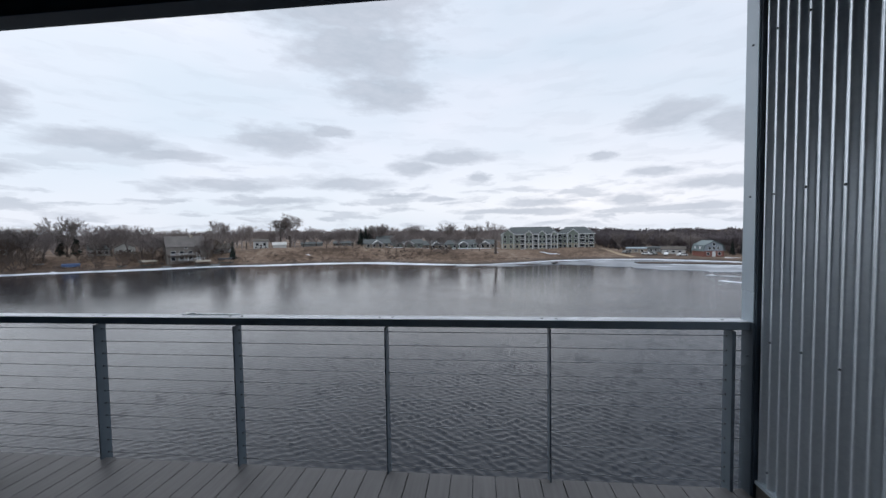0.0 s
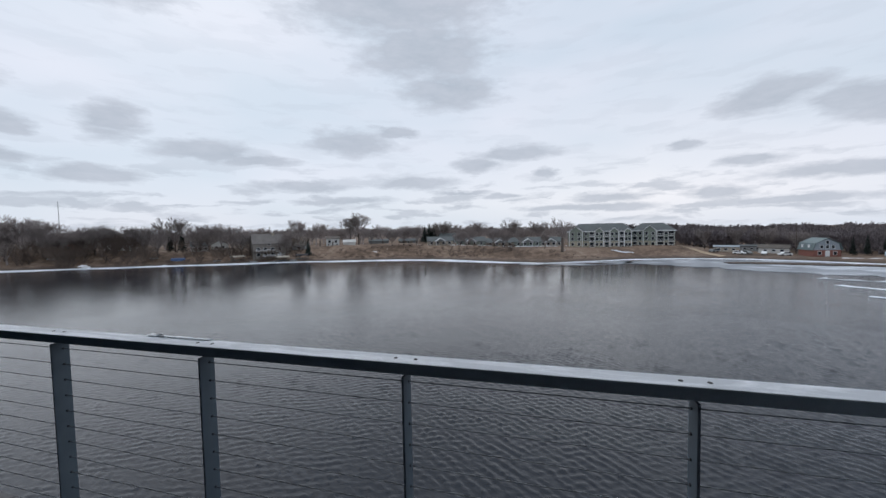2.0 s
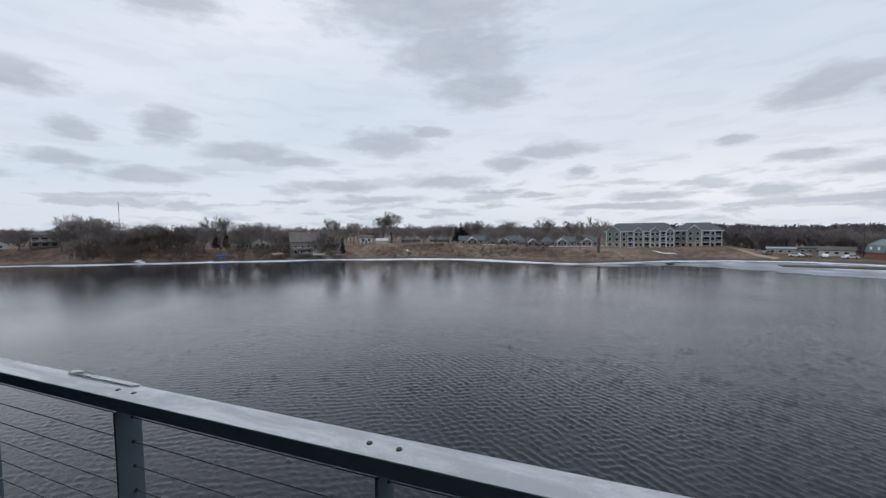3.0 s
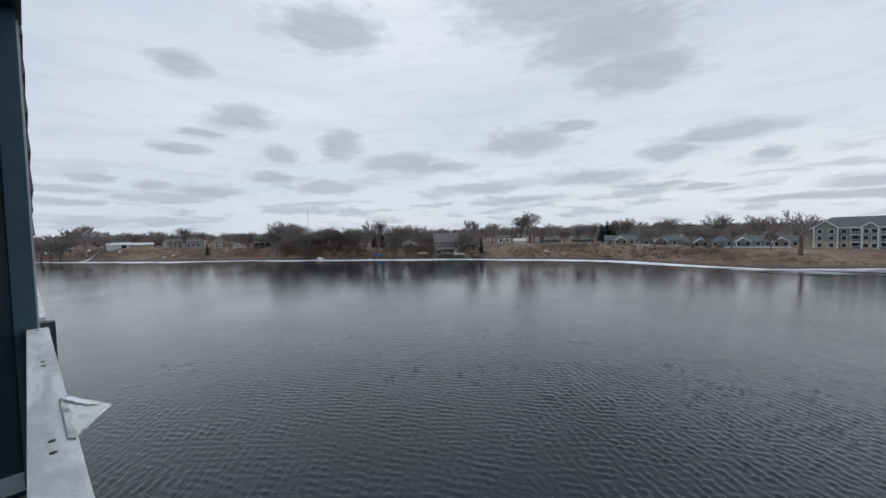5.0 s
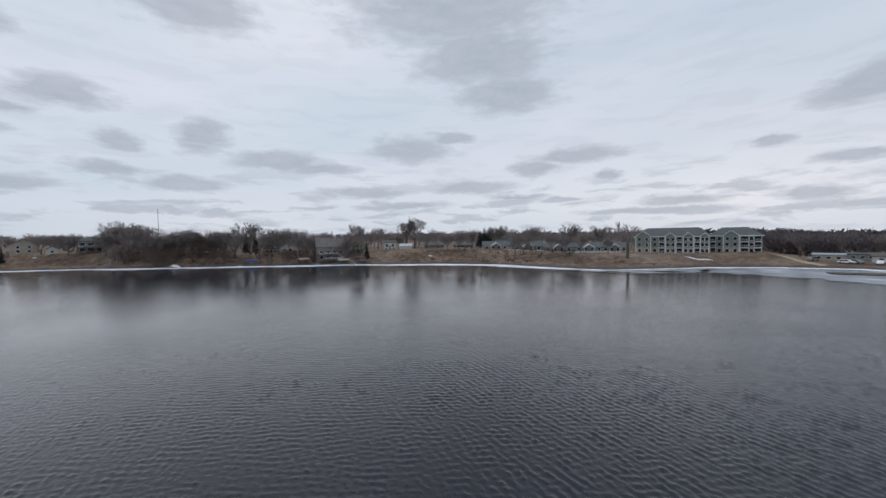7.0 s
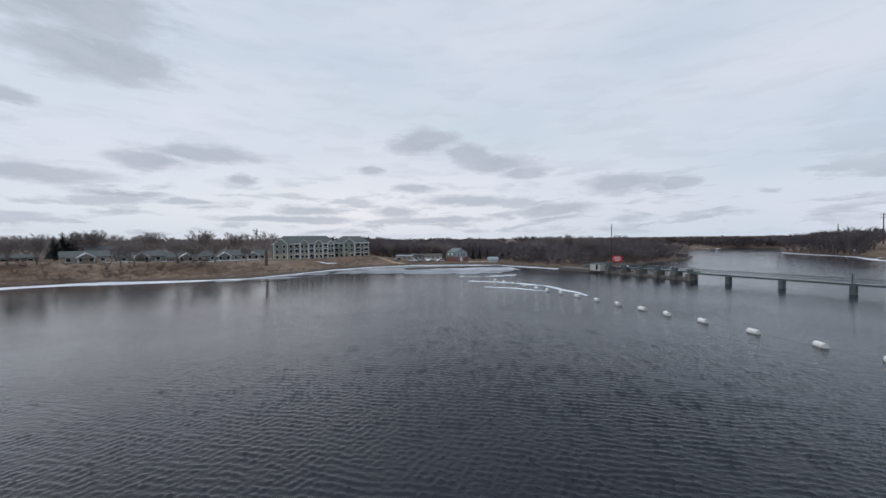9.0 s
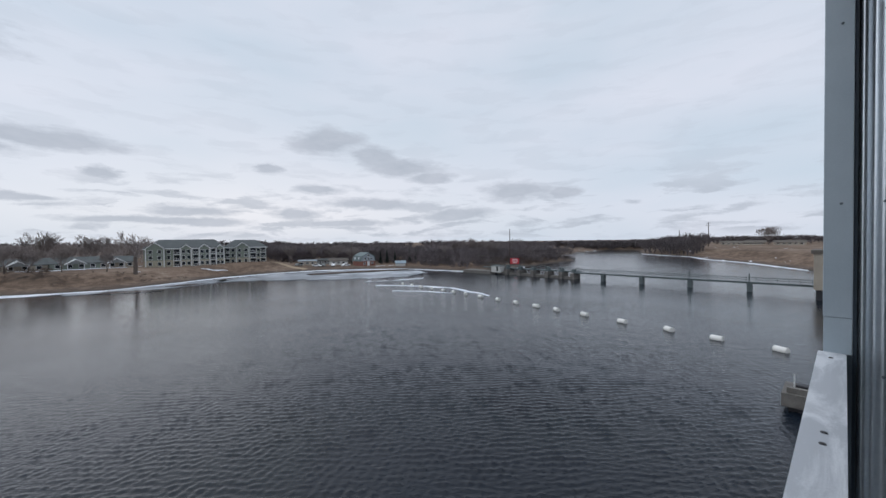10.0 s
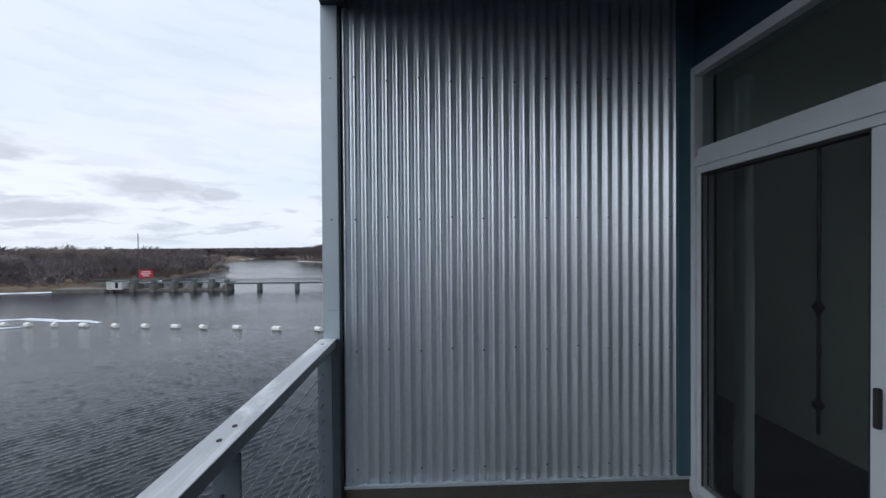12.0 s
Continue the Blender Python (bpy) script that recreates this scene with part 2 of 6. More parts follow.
def deck_material():
    m, N, b = material("composite_deck")
    co = N.add("ShaderNodeTexCoord").outputs["Object"]
    r = N.add("ShaderNodeObjectInfo").outputs["Random"]
    shift = N.add("ShaderNodeVectorMath", {0: co, 1: N.add("ShaderNodeCombineXYZ", {0: N.math("MULTIPLY", r, 40.0), 1: N.math("MULTIPLY", r, 17.0), 2: 0.0}).outputs[0]}, operation="ADD").outputs[0]
    grain = N.noise(N.mapped(shift, (45.0, 2.2, 10.0)), 1.0, 5.0, 0.6)
    blot = N.noise(shift, 2.2, 4.0)
    f = N.math("ADD", N.math("MULTIPLY", grain, 0.5), N.math("MULTIPLY", blot, 0.5))
    col = N.ramp(f, [(0.32, (0.078, 0.078, 0.082)), (0.68, (0.145, 0.143, 0.147))])
    col = N.add("ShaderNodeHueSaturation", {"Value": N.math("ADD", 0.9, N.math("MULTIPLY", r, 0.2)), "Color": col}).outputs[0]
    wire(N, b, Base_Color=col, Roughness=N.math("ADD", 0.42, N.math("MULTIPLY", blot, 0.25)),
         Normal=N.add("ShaderNodeBump", {"Strength": 0.35, "Distance": 0.0015, "Height": grain}).outputs[0])
    return m


def frosted_skylit_cap_material():
    m, N, b = material("frosted_skylit_rail_cap")
    co = N.add("ShaderNodeTexCoord").outputs["Object"]
    f = N.noise(N.mapped(co, (2.2, 9.0, 1.0)), 1.0, 6.0, 0.68, 0.7)
    g = N.noise(co, 190.0, 3.0, 0.7)
    old = N.noise(N.mapped(co, (1.1, 3.0, 1.0)), 1.3, 4.0, 0.6)
    # base far paler than the rail paint: sky light painted in, frost over it
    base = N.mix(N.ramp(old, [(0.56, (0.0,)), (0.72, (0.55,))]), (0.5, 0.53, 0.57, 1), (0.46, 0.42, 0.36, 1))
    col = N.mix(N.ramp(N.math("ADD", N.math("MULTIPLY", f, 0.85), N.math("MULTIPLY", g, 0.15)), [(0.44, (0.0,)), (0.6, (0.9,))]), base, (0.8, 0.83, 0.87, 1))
    wire(N, b, Base_Color=col, Metallic=0.0, Roughness=N.math("ADD", 0.35, N.math("MULTIPLY", f, 0.35)),
         Normal=N.add("ShaderNodeBump", {"Strength": 0.3, "Distance": 0.002, "Height": N.math("ADD", f, N.math("MULTIPLY", g, 0.4))}).outputs[0])
    return m


def glass_material(name, tint=(0.8, 0.85, 0.86), rough=0.0, clear=1.0):
    m, N, b = material(name)
    wire(N, b, Base_Color=rgba(tint), Roughness=rough, IOR=1.45, Transmission_Weight=clear)
    return m


def screen_material():
    m, N, b = material("insect_screen")
    wire(N, b, Base_Color=(0.03, 0.033, 0.036, 1), Roughness=0.9, Specular_IOR_Level=0.1, Alpha=0.25)
    return m


M = dict(
    water=water_material(), ice=ice_material(), thin_ice=thin_ice_material(), ground=ground_material(),
    corrugated=corrugated_material(), deck=deck_material(), cap=frosted_skylit_cap_material(),
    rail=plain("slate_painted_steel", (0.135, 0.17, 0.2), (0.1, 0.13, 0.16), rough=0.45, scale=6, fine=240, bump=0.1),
    # the posts' slate paint again, with light on the channel's side mixed into the colour
    rail_lit=plain("slate_paint_lit_channel", (0.24, 0.285, 0.33), (0.19, 0.23, 0.27), rough=0.45, scale=6, fine=240, bump=0.1),
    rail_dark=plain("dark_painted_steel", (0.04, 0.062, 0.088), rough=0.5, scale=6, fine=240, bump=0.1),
    cable=plain("stainless_cable", (0.32, 0.34, 0.36), (0.2, 0.21, 0.22), rough=0.35, metal=0.9, scale=60, fine=300, bump=0.0),
    screw=plain("dark_screw", (0.05, 0.05, 0.055), rough=0.4, metal=0.6, scale=90, fine=400, bump=0.0),
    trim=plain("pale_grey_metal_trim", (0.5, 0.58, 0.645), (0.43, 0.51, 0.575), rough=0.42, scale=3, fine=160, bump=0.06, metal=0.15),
    blue_trim=plain("blue_painted_board", (0.06, 0.13, 0.175), (0.045, 0.11, 0.152), rough=0.55, scale=5, fine=140, bump=0.12),
    siding=plain("dark_blue_lap_siding", (0.013, 0.045, 0.076), (0.01, 0.036, 0.062), rough=0.6, scale=4, fine=90, bump=0.2, stretch=(1, 1, 6), per_object=0.08),
    outer_siding=plain("brown_grey_lap_siding", (0.2, 0.18, 0.175), (0.14, 0.128, 0.125), rough=0.7, scale=4, fine=90, bump=0.2, per_object=0.1),
    vinyl=plain("pale_vinyl_frame", (0.62, 0.66, 0.7), (0.55, 0.59, 0.63), rough=0.4, scale=3, fine=200, bump=0.04),
    gasket=plain("black_gasket", (0.02, 0.02, 0.025), rough=0.6, bump=0.0),
    glass=glass_material("door_glass", (0.55, 0.62, 0.62)),
    rail_ice=glass_material("clear_ice", (0.72, 0.77, 0.81), 0.14, 0.62),
    screen=screen_material(),
    slush=plain("grey_white_slush", (0.62, 0.65, 0.7), (0.2, 0.22, 0.25), rough=0.45, scale=0.16, fine=1.3, bump=0.2, space="World"),
    frost_highlight=plain("white_frost_highlight", (0.82, 0.85, 0.88), (0.66, 0.7, 0.75), rough=0.5, scale=30, fine=300, bump=0.3),
    base_board=plain("brown_grey_base_board", (0.09, 0.085, 0.075), rough=0.8, scale=4, fine=60, bump=0.2),
    interior=plain("interior_paint", (0.7, 0.74, 0.68), (0.64, 0.68, 0.62), rough=0.8, scale=2, fine=60, bump=0.1),
    carpet=plain("dark_carpet", (0.05, 0.05, 0.055), rough=0.95, scale=20, fine=200, bump=0.6),
    ceiling=plain("dark_soffit", (0.045, 0.06, 0.08), (0.035, 0.05, 0.068), rough=0.7, scale=3, fine=80, bump=0.1),
    concrete=plain("weathered_concrete", (0.19, 0.18, 0.165), (0.085, 0.08, 0.075), rough=0.9, scale=0.7, fine=9, bump=0.6, space="World", depth=0.03),
    bridge=plain("grey_bridge_steel", (0.1, 0.125, 0.13), (0.06, 0.08, 0.085), rough=0.6, scale=0.6, fine=8, bump=0.2, space="World"),
    bark=plain("grey_brown_bark", (0.13, 0.105, 0.09), (0.07, 0.056, 0.05), rough=0.95, scale=3, fine=20, bump=0.7, stretch=(1, 1, 0.2), per_object=0.25, depth=0.02),
    twig=plain("bare_twigs", (0.27, 0.235, 0.22), (0.17, 0.145, 0.14), rough=0.95, scale=0.6, fine=5, bump=0.0, per_object=0.3),
    twig_dark=plain("dark_bare_twigs", (0.135, 0.116, 0.12), (0.085, 0.073, 0.078), rough=0.95, scale=0.05, fine=0.6, bump=0.0, space="World", per_object=0.2),
    brush=plain("brown_brush_twigs", (0.14, 0.105, 0.085), (0.08, 0.06, 0.05), rough=0.95, scale=0.1, fine=1, bump=0.0, space="World"),
    needles=plain("dark_conifer_needles", (0.022, 0.035, 0.028), (0.012, 0.02, 0.018), rough=0.9, scale=1, fine=8, bump=0.0, per_object=0.2),
    white_wall=plain("white_house_paint", (0.6, 0.6, 0.58), (0.48, 0.48, 0.46), rough=0.7, scale=0.5, fine=6, bump=0.1),
    tan_wall=plain("tan_house_siding", (0.38, 0.34, 0.28), (0.3, 0.265, 0.22), rough=0.8, scale=0.5, fine=6, bump=0.1),
    grey_wall=plain("grey_house_siding", (0.24, 0.25, 0.25), (0.18, 0.19, 0.19), rough=0.8, scale=0.5, fine=6, bump=0.1),
    green_wall=plain("sage_house_siding", (0.215, 0.245, 0.205), (0.165, 0.195, 0.17), rough=0.8, scale=0.5, fine=6, bump=0.1),
    cream_wall=plain("cream_stone_veneer", (0.42, 0.39, 0.3), (0.28, 0.26, 0.2), rough=0.85, scale=1.5, fine=9, bump=0.3),
    brown_wall=plain("weathered_brown_wall", (0.17, 0.14, 0.115), (0.11, 0.09, 0.075), rough=0.85, scale=0.5, fine=6, bump=0.1),
    taupe_wall=plain("weathered_taupe_siding", (0.25, 0.225, 0.2), (0.17, 0.15, 0.135), rough=0.85, scale=0.5, fine=6, bump=0.1),
    taupe_roof=plain("weathered_taupe_shingles", (0.17, 0.155, 0.145), (0.11, 0.1, 0.095), rough=0.9, scale=0.4, fine=5, bump=0.3),
    brick_wall=plain("red_brick_wall", (0.26, 0.11, 0.085), (0.19, 0.08, 0.065), rough=0.85, scale=1.5, fine=9, bump=0.1),
    roof=plain("grey_shingles", (0.1, 0.112, 0.112), (0.07, 0.078, 0.08), rough=0.9, scale=0.4, fine=5, bump=0.3),
    roof_brown=plain("brown_shingles", (0.13, 0.115, 0.1), (0.09, 0.08, 0.07), rough=0.9, scale=0.4, fine=5, bump=0.3),
    blue_roof=plain("pale_blue_roof", (0.25, 0.31, 0.36), (0.18, 0.24, 0.28), rough=0.6, scale=0.4, fine=5, bump=0.1),
    window=plain("dark_window_pane", (0.02, 0.024, 0.03), rough=0.12, scale=0.5, fine=4, bump=0.0),
    gable_grey=plain("blue_grey_gable_siding", (0.3, 0.34, 0.37), (0.23, 0.27, 0.3), rough=0.7, scale=0.5, fine=6, bump=0.1),
    barn_roof=plain("green_grey_metal_roof", (0.12, 0.165, 0.17), (0.09, 0.125, 0.13), rough=0.55, scale=0.4, fine=5, bump=0.1),
    white=plain("white_trim_paint", (0.75, 0.76, 0.76), (0.66, 0.67, 0.68), rough=0.6, scale=1, fine=9, bump=0.0),
    float_white=plain("white_float_plastic", (0.78, 0.78, 0.76), (0.6, 0.6, 0.56), rough=0.45, scale=1.2, fine=9, bump=0.1),
    red=plain("red_sign_paint", (0.6, 0.03, 0.045), (0.5, 0.025, 0.04), rough=0.5, scale=1, fine=9, bump=0.0),
    path=plain("pale_track", (0.36, 0.28, 0.19), (0.28, 0.21, 0.14), rough=0.95, scale=0.4, fine=4, bump=0.3, space="World"),
    blue=plain("blue_tarp", (0.03, 0.07, 0.17), rough=0.5, scale=1, fine=9, bump=0.2),
)


# ---- helpers for meshes ----
def to_mesh(bm, name, smooth=False):
    me = bpy.data.meshes.new(name)
    bm.to_mesh(me)
    bm.free()
    if smooth:
        me.polygons.foreach_set("use_smooth", [True] * len(me.polygons))
    return me


def part(name, bm, mat, parent, label="", smooth=False, at=None):
    """Link a bmesh or a mesh as one object under a thing."""
    me = to_mesh(bm, name, smooth) if isinstance(bm, bmesh.types.BMesh) else bm
    if mat and not me.materials:
        me.materials.append(mat)
    ob = new(name, me)
    ob.parent = parent
    if at is not None:
        ob.matrix_basis = at
    if label:
        tagged(ob, label)
    return ob


def thing(name, label, category, at=None, group="", kind=""):
    ob = new(name)
    ob.empty_display_size = 0.1
    if at is not None:
        ob.matrix_world = at if isinstance(at, Matrix) else Matrix.Translation(at)
    return tagged(ob, label, category, group, kind)


def solid(name, bm, mat, label, category, group="", kind="", smooth=False, at=None):
    ob = part(name, bm, mat, None, "", smooth)
    if at is not None:
        ob.matrix_world = at if isinstance(at, Matrix) else Matrix.Translation(at)
    return tagged(ob, label, category, group, kind)


def box(bm, x0, y0, z0, x1, y1, z1, bevel=0.0):
    m = Matrix.Translation(((x0 + x1) / 2, (y0 + y1) / 2, (z0 + z1) / 2)) @ Matrix.Diagonal((abs(x1 - x0), abs(y1 - y0), abs(z1 - z0), 1))
    vs = bmesh.ops.create_cube(bm, size=1, matrix=m)["verts"]
    if bevel:
        es = list({e for v in vs for e in v.link_edges})
        bmesh.ops.bevel(bm, geom=es, offset=bevel, segments=2, profile=0.6, affect="EDGES")
    return bm


def boxed(*a, bevel=0.0):
    return box(bmesh.new(), *a, bevel=bevel)


def rod(bm, p0, p1, r0, r1=None, seg=6, caps=True):
    p0, p1 = Vector(p0), Vector(p1)
    d = p1 - p0
    m = Matrix.Translation((p0 + p1) / 2) @ d.to_track_quat("Z", "Y").to_matrix().to_4x4()
    bmesh.ops.create_cone(bm, cap_ends=caps, segments=seg, radius1=r0, radius2=r0 if r1 is None else r1, depth=d.length, matrix=m)
    return bm


def prism(bm, pts, a0, a1, axis="x"):
    """A solid of constant section: pts in the other two axes, from a0 to a1."""
    def place(a, p):
        return {"x": (a, p[0], p[1]), "y": (p[0], a, p[1]), "z": (p[0], p[1], a)}[axis]
    lo, hi = [bm.verts.new(place(a0, p)) for p in pts], [bm.verts.new(place(a1, p)) for p in pts]
    n = len(pts)
    bm.faces.new(lo[::-1]), bm.faces.new(hi)
    for i in range(n):
        bm.faces.new((lo[i], lo[(i + 1) % n], hi[(i + 1) % n], hi[i]))
    bmesh.ops.recalc_face_normals(bm, faces=bm.faces)
    return bm


# ---- lake and land ----
WATER_Z = -12.0
SHORE = [(-430, 0), (-361, 34), (-287, 66), (-243, 96), (-203, 113), (-176, 127), (-150, 139), (-126, 152), (-100, 159), (-71, 168), (-43, 169),
         (-29, 162), (-12, 155), (1, 152), (18, 161), (36, 172), (57, 177), (81, 175), (98, 163), (112, 150), (117, 128), (121, 108), (156, 108),
         (185, 113), (226, 117), (240, 128), (285, 160), (356, 181), (441, 190)]
SHORE_BACK = [(453, 157), (350, 119), (309, 72), (278, 56), (249, 32), (205, 8), (180, -12), (150, -60), (-200, -60), (-430, -50)]
PLATEAU = ([-180, -95, -90, -80, -72, -62, -55, -50, -36, -30, -21, -17, -5, 5, 12, 17, 30, 40, 50, 60, 75, 90, 180],
           [-9, -8, -6, -6.5, -9, -10, -10, -10, -10.6, -10.8, -10, -7.4, -7.6, -7.4, -6.2, -5.6, -5.2, -6.5, -6.8, -4.8, -3.4, -3, -3])
WATER_EDGE = np.array(SHORE + SHORE_BACK, float)


def inland(x, y):
    """Metres inland of the water's edge; under 0 in the lake."""
    p = np.stack([np.ravel(x), np.ravel(y)], 1).astype(float)
    a, b = WATER_EDGE, np.roll(WATER_EDGE, -1, 0)
    best, inside = np.full(len(p), 1e9), np.zeros(len(p), bool)
    for (ax, ay), (bx, by) in zip(a, b):
        d = np.array([bx - ax, by - ay])
        t = np.clip(((p - (ax, ay)) @ d) / (d @ d), 0, 1)
        best = np.minimum(best, np.hypot(*(p - (ax, ay) - t[:, None] * d).T))
        cross = ((ay > p[:, 1]) != (by > p[:, 1])) & (p[:, 0] < (bx - ax) * (p[:, 1] - ay) / (by - ay + 1e-12) + ax)
        inside ^= cross
    return np.where(inside, -best, best).reshape(np.shape(x))


def land_height(x, y):
    x, y = np.asarray(x, float), np.asarray(y, float)
    d = inland(x, y)
    az = np.degrees(np.arctan2(-x, y))
    top = np.interp(az, *PLATEAU)
    s = np.clip((d - 3) / 17, 0, 1)
    s = s * s * (3 - 2 * s)
    wave = 0.35 * np.sin(x * 0.11 + np.sin(y * 0.07) * 2) * np.cos(y * 0.09 + x * 0.03)
    h = np.where(d < 0, WATER_Z + np.maximum(d * 0.35, -2.0), WATER_Z + 0.02 + np.minimum(d, 3) * 0.3 + s * (top - WATER_Z - 0.9) + wave * s)
    return h


def ground_at(x, y):
    return float(land_height(np.array([x]), np.array([y]))[0])


def spot(az, d):
    a = radians(az)
    x, y = -math.sin(a) * d, math.cos(a) * d
    return x, y, ground_at(x, y)


def build_land():
    az = np.radians(np.concatenate([np.arange(-96, 96, 0.5), np.arange(96, 264, 4.0)]))
    r = np.concatenate([[30, 60, 90, 110], np.geomspace(120, 520, 150), np.geomspace(560, 4500, 22)])
    A, R = np.meshgrid(az, r, indexing="ij")
    X, Y = -np.sin(A) * R, np.cos(A) * R
    Z = land_height(X, Y)
    far = np.clip((R - 520) / 1500, 0, 1)
    Z = Z * (1 - far) + (-9.0) * far
    Z[:, 0] = WATER_Z - 2.0
    n, k = A.shape
    idx = np.arange(n * k).reshape(n, k)
    nxt = np.roll(idx, -1, 0)
    q = np.stack([idx[:, :-1], idx[:, 1:], nxt[:, 1:], nxt[:, :-1]], -1).reshape(-1, 4)
    verts = np.stack([X, Y, Z], -1).reshape(-1, 3).tolist() + [(0, 0, WATER_Z - 2)]
    faces = q.tolist() + [(n * k, int(idx[i, 0]), int(nxt[i, 0])) for i in range(n)]
    me = bpy.data.meshes.new("ground")
    me.from_pydata(verts, [], faces)
    me.polygons.foreach_set("use_smooth", [True] * len(me.polygons))
    solid("ground", me, M["ground"], "brown dormant winter grass and bare earth round the lake", "ground", kind="structure")


BEFORE_LAKE = set(scene.objects)
build_land()


def build_water():
    """A polar sheet; short-crested wind waves run to (1, 1) and die away towards the sheltered far side."""
    rng = np.random.default_rng(12)
    az = np.radians(np.concatenate([np.arange(-97, 97, 0.3), np.arange(97, 263, 7.0)]))
    r = np.concatenate([[0.5, 8, 14], np.arange(17, 40, 0.125), np.arange(40, 70, 0.2), np.geomspace(70.3, 150, 100), np.geomspace(154, 620, 40)])
    A, R = np.meshgrid(az, r, indexing="ij")
    X, Y = -np.sin(A) * R, np.cos(A) * R
    H = np.zeros_like(X)
    for _ in range(60):
        lam = 0.3 * (2.4 ** rng.random())
        k = 2 * math.pi / lam
        th = (0.85 if rng.random() < 0.72 else 2.0) + rng.normal(0, 0.26)
        slope = 0.055 * min(1.2, (lam / 0.8) ** 0.3)
        H += slope / k * np.sin(k * (X * math.cos(th) + Y * math.sin(th)) + rng.uniform(0, 6.28))
    sig = H.std()
    H = H + 0.2 * (H * H / sig - sig)
    gust = 0.85 + 0.25 * np.sin(X * 0.045 + 1.3 * np.sin(Y * 0.03)) * np.cos(Y * 0.05 - X * 0.02)
    fade = np.interp(R, [0, 34, 50, 66, 86, 620], [1, 1, 0.8, 0.42, 0.14, 0.08]) * np.clip(inland(X, Y) * -0.1, 0.08, 1)
    fade *= (np.abs(A) < math.radians(97)) * np.clip((R - 15) / 3, 0, 1)
    Z = WATER_Z + H * gust * fade
    n, k = A.shape
    idx = np.arange(n * k).reshape(n, k)
    nxt = np.roll(idx, -1, 0)
    q = np.stack([idx[:, :-1], idx[:, 1:], nxt[:, 1:], nxt[:, :-1]], -1).reshape(-1, 4)
    verts = np.stack([X, Y, Z], -1).reshape(-1, 3)
    me = bpy.data.meshes.new("water")
    me.vertices.add(len(verts)), me.loops.add(q.size), me.polygons.add(len(q))
    me.vertices.foreach_set("co", verts.ravel()), me.loops.foreach_set("vertex_index", q.ravel())
    me.polygons.foreach_set("loop_start", np.arange(0, q.size, 4)), me.polygons.foreach_set("loop_total", np.full(len(q), 4))
    me.polygons.foreach_set("use_smooth", np.ones(len(q), bool))
    me.update(calc_edges=True)
    solid("water", me, M["water"], "dark rippled lake water with small wind waves", "lake", kind="structure")


build_water()


def resampled(pts, step):
    out = []
    for (ax, ay), (bx, by) in zip(pts, pts[1:]):
        n = max(1, int(math.hypot(bx - ax, by - ay) / step))
        out += [(ax + (bx - ax) * i / n, ay + (by - ay) * i / n) for i in range(n)]
    return out + [pts[-1]]


def ice_band(name, pts, width, label, z=0.03, seed=3):
    """A ragged band of ice along a line, reaching out over the water to its right-hand side."""
    p = resampled(pts, 2.0)
    bm = bmesh.new()
    rows = []
    for i, (x, y) in enumerate(p):
        ax, ay = p[max(0, i - 2)]
        bx, by = p[min(len(p) - 1, i + 2)]
        d = Vector((bx - ax, by - ay)).normalized()
        nx, ny = d.y, -d.x
        w = width * (0.55 + 0.9 * (noise.noise((x * 0.04, y * 0.04, seed)) + 0.5)) + 1.1 * noise.noise((x * 0.4, y * 0.4, seed))
        w = max(0.5, w) * min(1, 0.15 + i / 6, 0.15 + (len(p) - 1 - i) / 6)
        rows.append([bm.verts.new((x - nx * 1.2, y - ny * 1.2, WATER_Z + z + 0.1)), bm.verts.new((x + nx * w * 0.5, y + ny * w * 0.5, WATER_Z + z + 0.06)),
                     bm.verts.new((x + nx * w, y + ny * w, WATER_Z + z)), bm.verts.new((x + nx * (w + 0.1), y + ny * (w + 0.1), WATER_Z - 0.05))])
    for a, b in zip(rows, rows[1:]):
        for j in range(3):
            bm.faces.new((a[j], a[j + 1], b[j + 1], b[j]))
    bmesh.ops.recalc_face_normals(bm, faces=bm.faces)
    return solid(name, bm, M["ice"], label, "ice")


def ice_patch(name, outline, label, mat="ice", z=0.02, rag=1.0, seed=1):
    p = resampled(outline + outline[:1], 1.5)[:-1]
    bm = bmesh.new()
    vs = []
    for x, y in p:
        k = rag * noise.noise((x * 0.23, y * 0.23, seed)) * 2 + rag * 0.6 * noise.noise((x * 0.9, y * 0.9, seed))
        vs.append(bm.verts.new((x + k, y + k * 0.7, WATER_Z + z + 0.07)))
    f = bm.faces.new(vs)
    if f.normal.z < 0:
        f.normal_flip()
    ext = bmesh.ops.extrude_face_region(bm, geom=[f])["geom"]
    for v in ext:
        if isinstance(v, bmesh.types.BMVert):
            v.co.z -= z + 0.05
    bmesh.ops.recalc_face_normals(bm, faces=bm.faces)
    bmesh.ops.triangulate(bm, faces=bm.faces)
    return solid(name, bm, M[mat], label, "ice")


ice_band("shore_ice", SHORE[19:23], 2.0, "thin line of ice beside the dam", seed=6)
ice_band("shore_ice", SHORE[0:14], 7.0, "white ragged shelf of ice along the far lake shore")
ice_band("shore_ice", SHORE[13:20], 3.2, "broad white snow-covered ice along the grassy bank", seed=8)
ice_band("shore_ice", [(205, 8), (249, 32), (278, 56), (309, 72), (350, 119)][::-1], 3.0, "thin line of ice under the river bank", seed=5)
